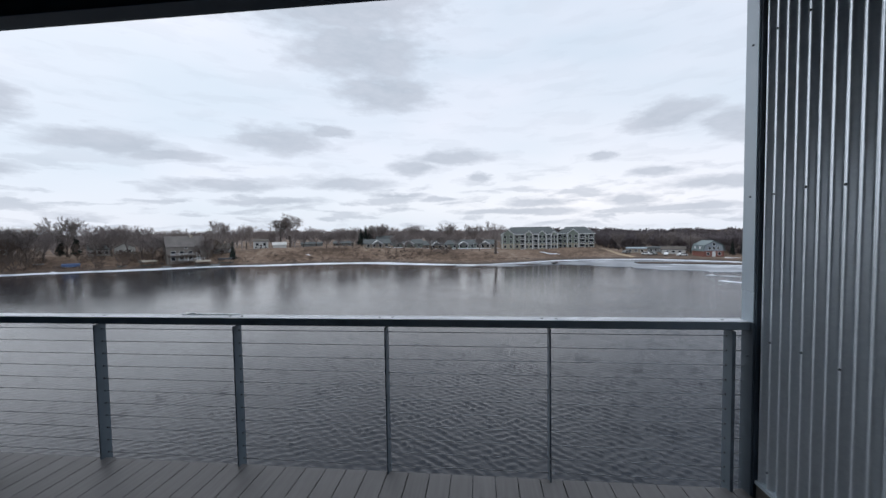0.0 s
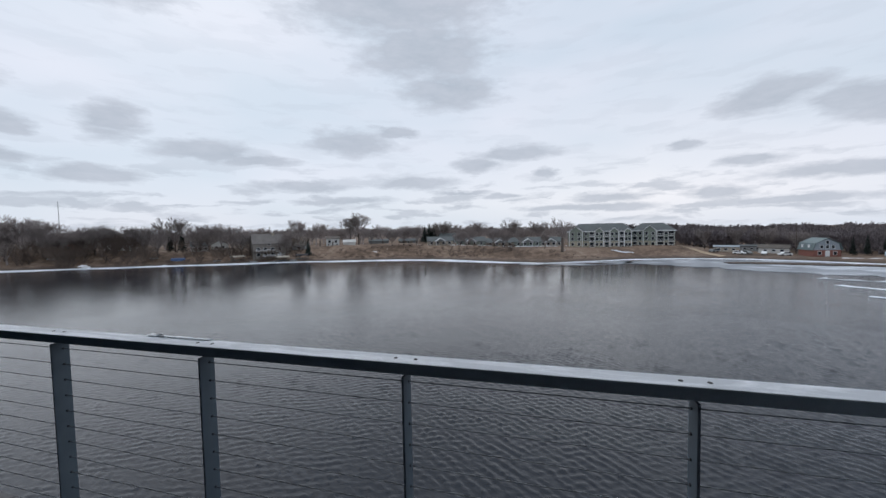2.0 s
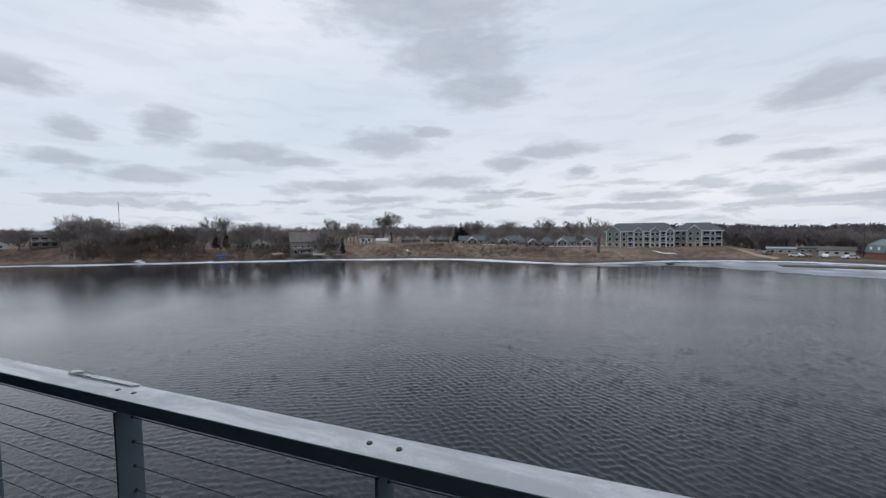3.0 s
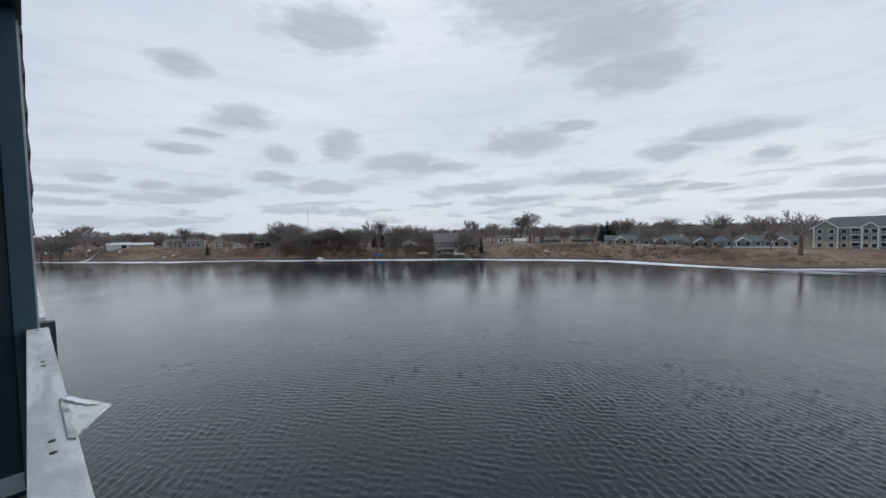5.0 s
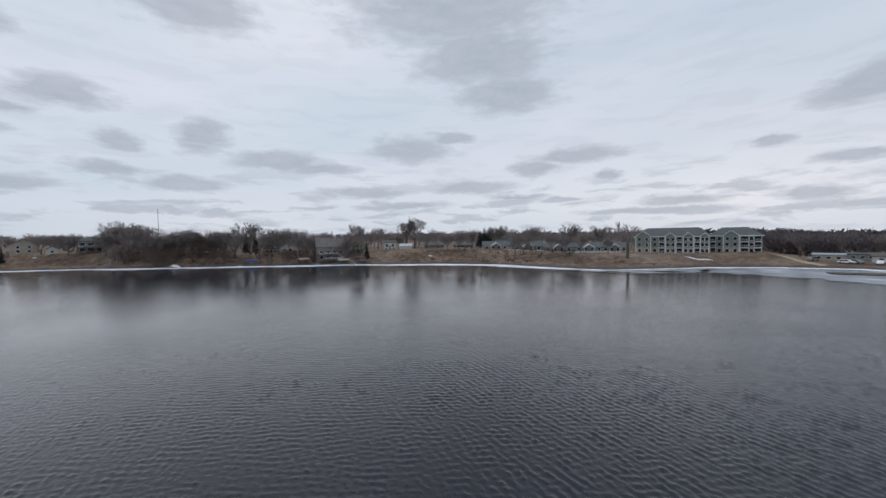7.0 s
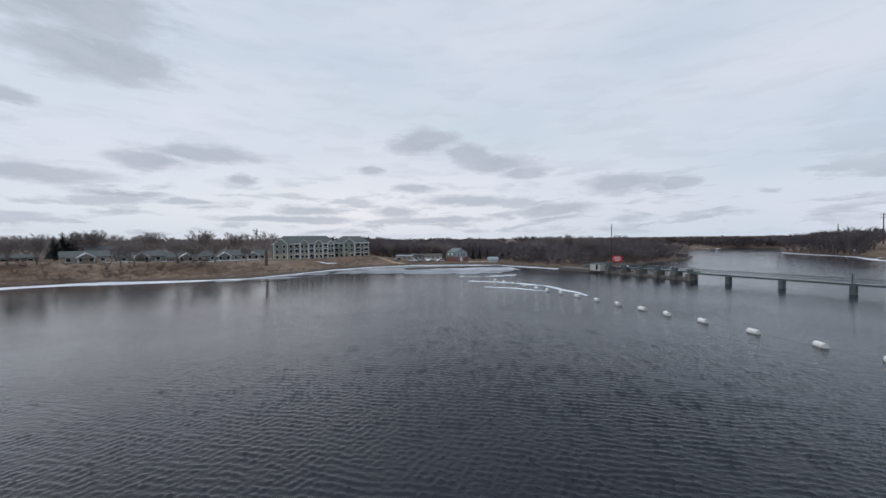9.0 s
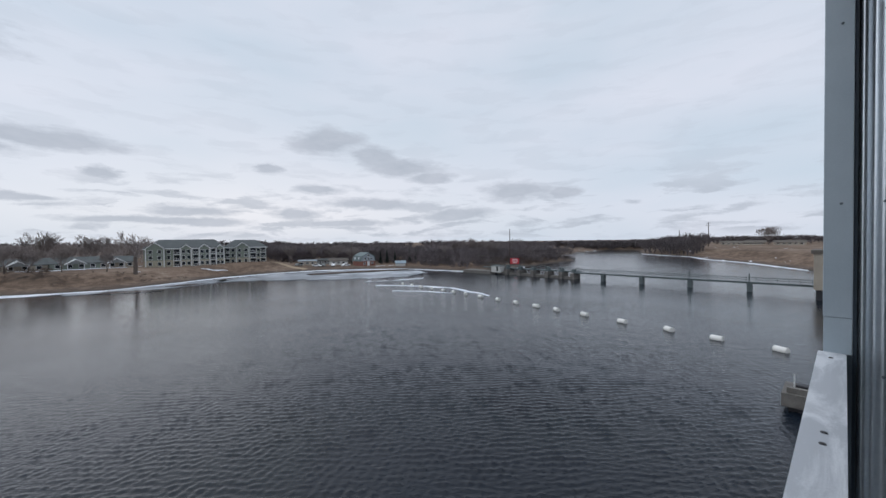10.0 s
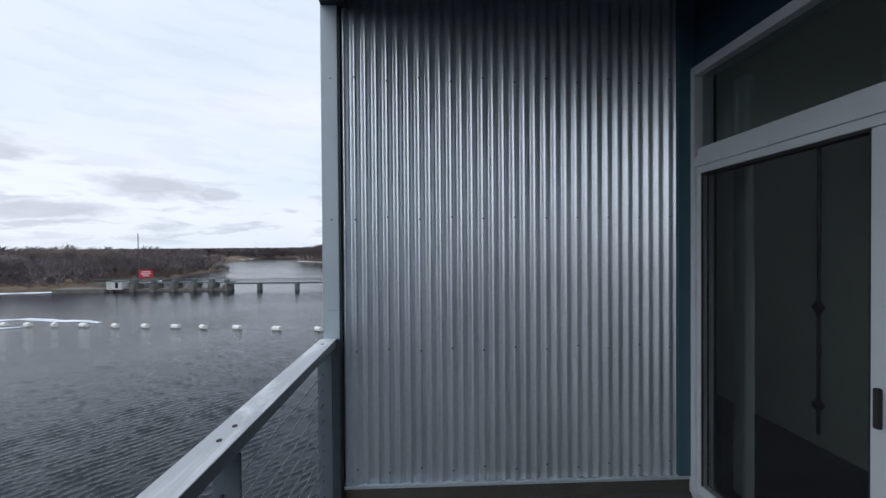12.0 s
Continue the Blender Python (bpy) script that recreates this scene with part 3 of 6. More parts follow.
ice_patch("thin_ice", [(30, 152), (40, 146), (50, 140), (60, 131), (68, 124), (78, 118), (88, 116), (98, 120), (106, 128), (108, 138), (100, 152), (84, 166), (60, 171), (44, 168), (32, 160)],
          "flat grey sheet of thin refrozen ice", "thin_ice", 0.006, 2.0)
ice_patch("thin_ice", [(-16, 151), (-4, 145), (10, 143), (26, 148), (36, 156), (34, 164), (18, 158), (0, 150), (-12, 153)], "narrow sheet of wet grey ice along the shelf", "thin_ice", 0.006, 1.6, 3)
ice_patch("slush_streak", [(62, 99), (67, 92), (71, 84), (72.5, 76), (70.5, 66), (69, 59), (70, 59), (72.2, 66), (74.5, 76), (73, 85), (69, 93), (64, 100)], "narrow white streak of slush on the water", rag=0.5, seed=2)
ice_patch("slush_streak", [(58, 84), (63, 77), (66, 69), (67, 69), (64.5, 77.5), (59, 85)], "thin white line of slush on the water", rag=0.4, seed=3)
ice_patch("slush_streak", [(66, 111), (76, 104), (86, 104), (90, 108), (78, 108), (68, 113)], "broad pale streak of broken ice", "slush", rag=2.2, seed=4)
ice_patch("slush_streak", [(73, 143), (80, 136), (92, 128), (104, 122), (108, 128), (97, 138), (84, 145), (74, 147)], "long pale ridge of broken ice", "slush", rag=2.6, seed=7)
ice_patch("shore_floe", [(-2, 143), (4, 139), (12, 137), (14, 141), (6, 145), (0, 147)], "dark open lead in the grey ice", "water", 0.012, 0.8, 9)
ice_patch("shore_floe", [(12, 150), (20, 147), (28, 150), (22, 154)], "dark pool of open water in the ice", "water", 0.03, 0.9, 10)
ice_patch("mud_bar", [(64, 152), (74, 150), (86, 146), (98, 143), (108, 140), (110, 144), (100, 149), (86, 154), (72, 157), (64, 156)], "low brown bar of mud and dead weed in the ice", "ground", 0.28, 0.8, 12)
tagged(scene.objects["mud_bar"], category="mud bar")
LAKE = set(scene.objects) - BEFORE_LAKE


# ---- balcony: structure ----
XL, XR, YB, ZC = -3.80, 1.768, -2.40, 3.50        # left wall, right wall, back wall, ceiling
HEAD = 3.17                                       # underside of the beam over the rail
DOOR_X0, DOOR_X1 = -0.36, 1.72

floor = thing("floor", "dark grey composite deck boards running out to the rail", "floor", kind="structure")
part("joist_bed", boxed(XL, YB - 0.16, -0.30, XR + 0.02, -0.035, -0.032), M["rail_dark"], floor, "dark framing under the boards")

ceil = boxed(XL - 0.2, YB - 0.16, ZC, XR + 0.3, 0.0, ZC + 0.12)
for i in range(1, 38):
    x = XL - 0.2 + i * 0.15
    box(ceil, x, YB - 0.16, ZC - 0.008, x + 0.138, -0.1, ZC)
solid("ceiling", ceil, M["ceiling"], "dark panelled soffit over the balcony", "ceiling", kind="structure")
solid("beam", boxed(XL - 0.25, -0.13, HEAD, XR + 0.06, 0.03, ZC + 0.12, bevel=0.004), M["rail_dark"], "dark steel-clad beam above the rail", "beam", kind="structure")

# right-hand wall of corrugated steel
wall_e = thing("wall_east", "corrugated galvanised steel side wall of the balcony", "wall", kind="structure")
part("wall_core", boxed(XR + 0.03, YB - 0.16, -0.3, XR + 0.16, 0.0, ZC + 0.12), M["rail_dark"], wall_e)
PITCH, DEPTH = 0.0686, 0.0135
Y0, Y1 = -0.085, -2.285


def corrugated(y_from, ridges, x, z0, z1):
    bm = bmesh.new()
    n = ridges * 14
    cols = []
    for i in range(n + 1):
        a = i / 14 * 2 * math.pi
        s = math.sin(a)
        cols.append([bm.verts.new((x - DEPTH * s, y_from - i / 14 * PITCH, z)) for z in (z0, z1)])
    for a, b in zip(cols, cols[1:]):
        bm.faces.new((a[0], b[0], b[1], a[1]))
    back = [bm.verts.new((XR + 0.028, c[0].co.y, z)) for c, z in ((cols[0], z0), (cols[-1], z0), (cols[-1], z1), (cols[0], z1))]
    bm.faces.new(back)
    return bm


for k, (start, ridges) in enumerate(((0, 11), (11, 11), (22, 10))):
    sheet = part("corrugated_sheet", corrugated(Y0 - start * PITCH, ridges, XR + 0.010 - 0.0015 * k, 0.112, ZC), M["corrugated"], wall_e, smooth=True)
part("base_board", boxed(XR - 0.004, YB + 0.036, 0.0, XR + 0.028, Y0, 0.088, bevel=0.002), M["base_board"], wall_e, "dark brown-grey base board")
part("corner_board", boxed(XR - 0.014, YB + 0.002, 0.112, XR + 0.028, Y1 - 0.001, ZC, bevel=0.002), M["blue_trim"], wall_e, "blue-grey board at the inner corner")
part("base_flashing", boxed(XR - 0.012, YB + 0.036, 0.089, XR + 0.028, Y0, 0.111, bevel=0.003), M["trim"], wall_e, "folded grey metal flashing")
SCREW = to_mesh(rod(rod(bmesh.new(), (0, 0, 0), (-0.003, 0, 0), 0.0065, seg=10), (-0.003, 0, 0), (-0.0075, 0, 0), 0.0042, 0.004, seg=6), "sheet_screw")
SCREW.materials.append(M["rail"])
for z in (0.20, 0.98, 1.83, 2.72):
    for k in range(1, 32, 3):
        jit = 0.012 * math.sin(k * 7.3 + z * 5)
        part("screw", SCREW, None, wall_e, at=Matrix.Translation((XR - 0.003, Y0 - (k + 0.25) * PITCH, z + jit)))

corner = thing("trim_east", "pale grey folded metal corner trim with screws", "trim", kind="structure")
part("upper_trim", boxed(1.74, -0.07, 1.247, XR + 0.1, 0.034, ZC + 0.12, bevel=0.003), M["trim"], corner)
# same pale trim below the rail; its shade is put in as slate colour
part("lower_trim", boxed(1.742, -0.07, -0.3, XR + 0.1, 0.032, 1.062, bevel=0.003), M["rail"], corner, "lower length of the same corner trim, coloured dark for shade")
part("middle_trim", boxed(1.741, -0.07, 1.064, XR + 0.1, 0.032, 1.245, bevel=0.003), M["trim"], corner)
part("dark_channel", boxed(1.75, -0.083, -0.02, XR + 0.02, -0.0705, ZC), M["rail_dark"], corner, "dark recessed channel beside the trim")
for z in (0.85, 1.82, 2.71, 3.4):
    part("screw", SCREW, None, corner, at=Matrix.Translation((1.7395, -0.028, z)))

# left-hand wall with lap siding
wall_w = thing("wall_west", "dark blue lap-sided side wall of the balcony", "wall", kind="structure")
part("wall_core", boxed(XL - 0.22, YB - 0.16, -0.3, XL - 0.032, -0.02, ZC + 0.12), M["rail_dark"], wall_w)
part("corner_board", boxed(XL - 0.16, -0.105, 0.10, XL, 0.0, HEAD, bevel=0.003), M["blue_trim"], wall_w, "blue painted corner board with nail heads")
part("base_board", boxed(XL - 0.03, YB, 0.0, XL - 0.002, -0.105, 0.125, bevel=0.003), M["trim"], wall_w, "pale base flashing")
for z in (0.5, 1.12, 1.75, 2.35, 2.95):
    part("screw", SCREW, None, wall_w, at=Matrix.Translation((XL, -0.05 + 0.02 * math.sin(z * 9), z)) @ pose(0, 0, 0, 0, 0, 180))


def lap(length, exposure=0.183, t=0.012):
    """One lap siding board along y, its thick lower edge out in +x."""
    return prism(bmesh.new(), [(-0.02, 0.0), (t, 0.0), (t, 0.006), (0.0, exposure + 0.012), (-0.02, exposure + 0.012)], 0, -length, "y")


# back wall with the door
wall_s = thing("wall_south", "dark blue lap-sided back wall round the sliding door", "wall", kind="structure")
for x0, x1, z0, z1 in ((XL - 0.2, DOOR_X0 - 0.05, -0.3, ZC + 0.12), (DOOR_X1 + 0.05, XR + 0.16, -0.3, ZC + 0.12), (DOOR_X0 - 0.05, DOOR_X1 + 0.05, 2.81, ZC + 0.12)):
    part("wall_core", boxed(x0, YB - 0.159, z0, x1, YB - 0.022, z1), M["rail_dark"], wall_s)
part("head_board", boxed(DOOR_X0 - 0.16, YB - 0.02, 2.802, DOOR_X1 + 0.048, YB + 0.012, 2.93, bevel=0.002), M["siding"], wall_s, "blue board over the transom")
part("side_board", boxed(DOOR_X0 - 0.16, YB - 0.02, 0.0, DOOR_X0 - 0.052, YB + 0.012, 2.80, bevel=0.002), M["blue_trim"], wall_s, "blue board beside the door frame")

door = thing("door_1", "pale vinyl sliding glass door standing open, with a transom light above", "door", kind="structure")
F0, F1 = YB - 0.10, YB + 0.035                    # frame depth
part("jamb", boxed(DOOR_X1, F0, 0.0, DOOR_X1 + 0.048, F1, 2.80, bevel=0.004), M["vinyl"], door, "pale vinyl door jamb")
part("jamb", boxed(DOOR_X0 - 0.048, F0, 0.0, DOOR_X0, F1, 2.80, bevel=0.004), M["vinyl"], door, "pale vinyl door jamb")
part("head", boxed(DOOR_X0, F0, 2.74, DOOR_X1, F1, 2.80, bevel=0.004), M["vinyl"], door)
part("mullion", boxed(DOOR_X0, F0, 2.15, DOOR_X1, F1, 2.215, bevel=0.003), M["vinyl"], door, "pale crossbar between door and transom")
part("mullion_cap", boxed(DOOR_X0, F0 + 0.02, 2.2155, DOOR_X1, F1 - 0.02, 2.27, bevel=0.004), M["vinyl"], door)
part("door_head", boxed(DOOR_X0, F0, 2.105, DOOR_X1, F1 - 0.012, 2.1495, bevel=0.003), M["vinyl"], door)
part("sill", boxed(DOOR_X0, F0, 0.0, DOOR_X1, F1 + 0.02, 0.028, bevel=0.004), M["vinyl"], door, "pale sliding door track")
part("transom_pane", boxed(DOOR_X0, YB - 0.030, 2.271, DOOR_X1, YB - 0.018, 2.739), M["glass"], door, "dark reflecting transom glass")
for n_, y in (("fixed_panel", YB - 0.035), ("sliding_panel", YB + 0.002)):
    pnl = part(n_, boxed(DOOR_X1 - 0.032, y - 0.016, 0.03, DOOR_X1 - 0.001, y + 0.016, 2.104, bevel=0.003), M["vinyl"], door, "pale vinyl framed glass door panel")
    part("stile", boxed(0.702, y - 0.016, 0.03, 0.772, y + 0.016, 2.104, bevel=0.004), M["vinyl"], pnl)
    part("rail", boxed(0.773, y - 0.015, 0.03, DOOR_X1 - 0.033, y + 0.015, 0.09, bevel=0.003), M["vinyl"], pnl)
    part("rail", boxed(0.773, y - 0.015, 2.09, DOOR_X1 - 0.033, y + 0.015, 2.104, bevel=0.002), M["gasket"], pnl, "dark upper seal")
    part("pane", boxed(0.773, y - 0.004, 0.091, DOOR_X1 - 0.033, y + 0.004, 2.089), M["glass" if n_ == "fixed_panel" else "screen"], pnl, "dark reflecting pane" if n_ == "fixed_panel" else "dark fine insect screen")
    for x in (0.773, DOOR_X1 - 0.041):
        part("seal", boxed(x, y + 0.0045, 0.091, x + 0.008, y + 0.012, 2.089), M["gasket"], pnl, "thin black seal")
    if n_ == "sliding_panel":
        part("handle", boxed(0.728, y + 0.0165, 0.93, 0.748, y + 0.040, 1.09, bevel=0.008), M["gasket"], pnl, "black recessed pull handle")
        part("edge_strip", boxed(0.6905, y - 0.02, 0.03, 0.7015, y + 0.02, 2.104, bevel=0.003), M["vinyl"], pnl)

# room behind the door
room_floor = solid("floor_inside", boxed(-2.5, -7.0, -0.2, 3.4, YB - 0.1, 0.0), M["carpet"], "dark carpet inside the room", "floor", kind="structure")
for nm, b_ in (("wall_inside", (-2.6, -7.1, 0, 3.5, -7.0, ZC)), ("wall_inside", (3.4, -7.0, 0, 3.5, YB - 0.16, ZC)), ("wall_inside", (-2.6, -7.0, 0, -2.5, YB - 0.16, 0.7)), ("wall_inside", (-2.6, -7.0, 2.5, -2.5, YB - 0.16, ZC)),
               ("wall_inside", (1.84, -3.90, 0, 3.4, -3.80, ZC))):
    solid(nm, boxed(*b_), M["interior"], "plain painted wall inside the room", "wall", kind="structure")
solid("ceiling_inside", boxed(-2.6, -7.1, ZC, 3.5, YB - 0.16, ZC + 0.1), M["interior"], "plain painted ceiling inside", "ceiling", kind="structure")
cord = thing("blind_cord", "dark hanging cord with two knots against the inner wall", "cord", at=(2.25, -3.79, 0))
part("cord", rod(bmesh.new(), (0, 0, 0.1), (0, 0, 2.6), 0.012), M["gasket"], cord)
for z in (0.34, 1.13):
    part("knot", rod(rod(bmesh.new(), (0, 0, z - 0.05), (0, 0, z), 0.014, 0.045, 10), (0, 0, z), (0, 0, z + 0.05), 0.045, 0.014, 10), M["gasket"], cord)
cur = bmesh.new()
for i in range(60):
    x0, x1 = 1.60 + i * 0.0016, 1.6016 + i * 0.0016
    ya, yb = (YB - 0.24 + 0.035 * math.sin(i * 0.75 + j) for j in (0, 0.75))
    v = [cur.verts.new(p) for p in ((x0, ya, 0.05), (x1, yb, 0.05), (x1, yb, 2.70), (x0, ya, 2.70))]
    cur.faces.new(v)
solid("curtain", cur, M["interior"], "narrow gathered pale curtain behind the door glass", "curtain", smooth=True)

# outer face of the building past the left end
facade = thing("facade_west", "outer face of the building with brown lap siding and pale trim", "facade", kind="structure")
part("face", boxed(-40, -0.35, -13.0, XL - 0.225, -0.02, 12.0), M["trim"], facade)
part("edge_trim", boxed(XL - 0.5, -0.019, -0.3, XL - 0.165, 0.012, 6.0, bevel=0.004), M["trim"], facade, "pale vertical edge trim")
facade_e = thing("facade_east", "outer face of the building past the corrugated wall", "facade", kind="structure")
part("face", boxed(XR + 0.165, -0.6, -13.0, 30, -0.09, 12.0), M["outer_siding"], facade_e)
part("end_strip", boxed(5.9, -0.089, -13.0, 6.1, 0.13, 2.45), M["rail_dark"], facade_e, "dark vertical strip on the facade")
solid("wall_below", boxed(XL - 0.22, -2.6, -13.0, XR + 0.16, -0.2, -0.302), M["outer_siding"], "siding of the storeys below the balcony", "wall", kind="structure")
solid("roof_above", boxed(XL - 0.22, -2.6, ZC + 0.121, XR + 0.16, -0.02, 12.0), M["outer_siding"], "siding of the storeys above the balcony", "wall", kind="structure")

# ---- railing ----
POSTS = [-3.755, -2.68, -1.60, -0.52, 0.56, 1.655]
CABLES = [0.965 - 0.0935 * k for k in range(11)]
railing = thing("railing", "slate-grey steel cable railing with a frosted flat top", "railing")
# same paint as the posts; the lighter tone stands in for light on its side
part("top_channel", boxed(-3.84, -0.049, 1.017, 1.74, 0.049, 1.063, bevel=0.003), M["rail_lit"], railing, "slate painted steel top rail, coloured lighter for light on its side")
part("top_cap", boxed(-3.842, -0.0505, 1.0632, 1.7395, 0.0505, 1.067, bevel=0.0012), M["cap"], railing, "frosted upper face of the rail, base coloured pale for sky light")
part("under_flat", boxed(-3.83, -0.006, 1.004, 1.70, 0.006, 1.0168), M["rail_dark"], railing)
CABLE = {}
for x in POSTS:
    end = x in (POSTS[0], POSTS[-1])
    w = 0.010 if not end else 0.02
    p_ = part("post", boxed(x - w / 2, -0.043, -0.03, x + w / 2, 0.043, 1.0035, bevel=0.0015), M["rail"], railing, "flat slate painted steel post")
    part("saddle", boxed(x - 0.065, -0.03, 1.0125, x + 0.065, 0.03, 1.0168), M["rail"], p_)
    for z in CABLES:
        part("grommet", rod(bmesh.new(), (x - w / 2 - 0.004, 0.012, z), (x + w / 2 + 0.004, 0.012, z), 0.006, seg=8), M["screw"], p_)
for x0, x1 in ((-3.80, -3.768),):
    part("end_channel", boxed(x0, -0.05, -0.02, x1, 0.03, 1.016, bevel=0.003), M["rail_dark"], railing, "dark steel end channel against the wall")
for z in CABLES:
    part("cable", rod(bmesh.new(), (-3.765, 0.012, z), (1.7415, 0.012, z), 0.0024, seg=6), M["cable"], railing, "thin stainless steel cable")
bm = rod(rod(bmesh.new(), (0, 0, 0), (0, 0, 0.003), 0.009, 0.0075, seg=12), (0, 0, 0.003), (0, 0, 0.0036), 0.004, 0.004, seg=6)
BOLT = to_mesh(bm, "cap_bolt")
BOLT.materials.append(M["screw"])
for x in POSTS:
    for dx in (-0.045, 0.045):
        if x + dx < 1.70:
            part("bolt", BOLT, None, railing, at=Matrix.Translation((x + dx, 0.002 * math.sin(x * 9), 1.0668)))

bracket = thing("bracket", "dark steel angle bracket beyond the end of the rail", "bracket")
part("arm", boxed(-3.90, 0.0135, 1.05, -3.80, 0.085, 1.10, bevel=0.003), M["rail_dark"], bracket)
part("leg", boxed(-3.90, 0.06, 0.45, -3.80, 0.085, 1.0495, bevel=0.003), M["rail_dark"], bracket)
nb = thing("railing", "frosted top of the next balcony's rail, base coloured pale for sky light", "railing")
part("top_cap", boxed(-12, -0.018, 1.04, -4.32, 0.05, 1.07, bevel=0.003), M["cap"], nb)


def droop(x, y, z):
    """The sheet bends down and outwards from the edge of the rail."""
    k = 1 + 1.5 * max(0.0, y - 0.05)
    return -0.066 + (x + 0.066) * k, 0.031 + (y - 0.031) * k, 1.635 + (z - 1.635) * k


def ice_sliver():
    """A thin sheet in rows from the rail's edge to the tip, its outer rim uneven."""
    random.seed(5)
    edge = [(-2.05, 0.042), (-2.01, 0.062), (-1.95, 0.085), (-1.91, 0.105), (-1.86, 0.128), (-1.80, 0.152), (-1.765, 0.132), (-1.71, 0.1), (-1.65, 0.068), (-1.60, 0.045)]
    rim = resampled(edge, 0.015)
    n, rows = len(rim), 7
    bm = bmesh.new()
    for side in (0, 1):
        grid = []
        for i, (x, y) in enumerate(rim):
            bx_ = -2.03 + 0.41 * i / (n - 1)
            col = []
            for j in range(rows):
                u = j / (rows - 1)
                px, py = bx_ + (x - bx_) * u, 0.03 + (y - 0.03) * u
                if 0 < i < n - 1 and j == rows - 1:
                    px, py = px + random.uniform(-.003, .003), py + random.uniform(-.002, .002)
                wob = 0.003 * noise.noise((px * 14, py * 20, 2))
                col.append(bm.verts.new(droop(px, py, 1.0755 + wob - 0.006 * side)))
            grid.append(col)
        for a, b in zip(grid, grid[1:]):
            for j in range(rows - 1):
                f = (a[j], a[j + 1], b[j + 1], b[j])
                bm.faces.new(f if side == 0 else f[::-1])
        if side == 0:
            first = grid
    ring = lambda g: [c[-1] for c in g] + [c for c in g[-1][-2::-1]] + [c[0] for c in g[-2::-1]] + [c for c in g[0][1:-1]]
    r0, r1 = ring(first), ring(grid)
    for i in range(len(r0)):
        k = (i + 1) % len(r0)
        bm.faces.new((r0[i], r1[i], r1[k], r0[k]))
    bmesh.ops.recalc_face_normals(bm, faces=bm.faces)
    return bm


sliver = solid("ice_sliver", ice_sliver(), M["rail_ice"], "clear broken sheet of ice drooping off the rail top", "ice", smooth=False)
bm = bmesh.new()
random.seed(8)
rim = resampled([(-2.05, 0.042), (-2.01, 0.062), (-1.95, 0.085), (-1.91, 0.105), (-1.86, 0.128), (-1.80, 0.152), (-1.765, 0.132), (-1.71, 0.1), (-1.65, 0.068)], 0.02)
for p0, p1 in zip(rim, rim[1:]):
    rod(bm, droop(*p0, 1.0735), droop(*p1, 1.0735), 0.0022, seg=5)
# white rods along the rim draw the highlight on the clear ice edge
part("rim", bm, M["frost_highlight"], sliver, "broken edge with its highlight coloured white")
bm = bmesh.new()
band_ = [(-2.03, 0.04, 0.02), (-1.98, 0.06, 0.028), (-1.93, 0.08, 0.03), (-1.885, 0.1, 0.026), (-1.85, 0.118, 0.016), (-1.82, 0.135, 0.006)]
prev = None
for i in range(41):
    u = i / 40 * (len(band_) - 1)
    k = min(int(u), len(band_) - 2)
    x, y, w = (band_[k][c] + (band_[k + 1][c] - band_[k][c]) * (u - k) for c in range(3))
    w *= 0.9 + 1.2 * abs(noise.noise((u * 3.1, 4, 1)))
    row = [bm.verts.new(droop(x + 0.004, y - 0.001, 1.0815)), bm.verts.new(droop(x + w * 0.8, y - w * 0.35, 1.0812))]
    if prev:
        bm.faces.new((prev[0], prev[1], row[1], row[0]))
    prev = row
part("frost_patch", bm, M["frost_highlight"], sliver, "white crust of refrozen snow")

# ---- float line ----
BEFORE_FAR = set(scene.objects)
floats = thing("float", "white cylindrical barrier float with dark waterline", "float")
FL = rod(rod(bmesh.new(), (-0.66, 0, 0.16), (0.66, 0, 0.16), 0.44, seg=20), (-0.71, 0, 0.16), (0.71, 0, 0.16), 0.37, seg=20)
part("drum", FL, M["float_white"], floats, smooth=False)
part("waterline", rod(bmesh.new(), (-0.665, 0, -0.03), (0.665, 0, -0.03), 0.425, seg=20), M["gasket"], floats, "dark underside")
part("eye", rod(bmesh.new(), (0.71, 0, 0.1), (0.9, 0, 0.1), 0.05), M["screw"], floats)
tagged(floats, group="barrier floats")
FLOATS = [(58, 4.6), (59, 11), (60.2, 17), (61.1, 24), (62.4, 31), (63.2, 37), (64, 42), (64.7, 47.5), (65.4, 53), (66.3, 59), (66.9, 64.5), (67.5, 69.5), (68, 74), (68.6, 79.5), (69.2, 85), (69.7, 90), (70.3, 95.5)]
for i, (x, y) in enumerate(FLOATS):
    m = pose(x, y, WATER_Z, 0, 0, 82 + 14 * math.sin(i * 2.3) - 18)
    if i == 0:
        floats.matrix_world = m
    else:
        copy_thing(floats, m)
rope = bmesh.new()
for a, b in zip(FLOATS, FLOATS[1:]):
    rod(rope, (*a, WATER_Z - 0.03), (*b, WATER_Z - 0.03), 0.04, seg=5)
solid("float_rope", rope, M["screw"], "dark rope joining the barrier floats", "rope")

# ---- dam and footbridge ----
bridge = thing("footbridge", "low grey steel footbridge on concrete piers leading to the dam", "bridge")
BX = 118.5
part("deck", boxed(BX - 0.9, 0, -9.999, BX + 0.9, 62, -9.55, bevel=0.03), M["bridge"], bridge, "grey steel girder deck")
for s in (-0.85, 0.85):
    part("handrail", rod(rod(bmesh.new(), (BX + s, 0, -8.5), (BX + s, 62, -8.5), 0.05), (BX + s, 0, -9.0), (BX + s, 62, -9.0), 0.035), M["bridge"], bridge, "thin grey handrail")
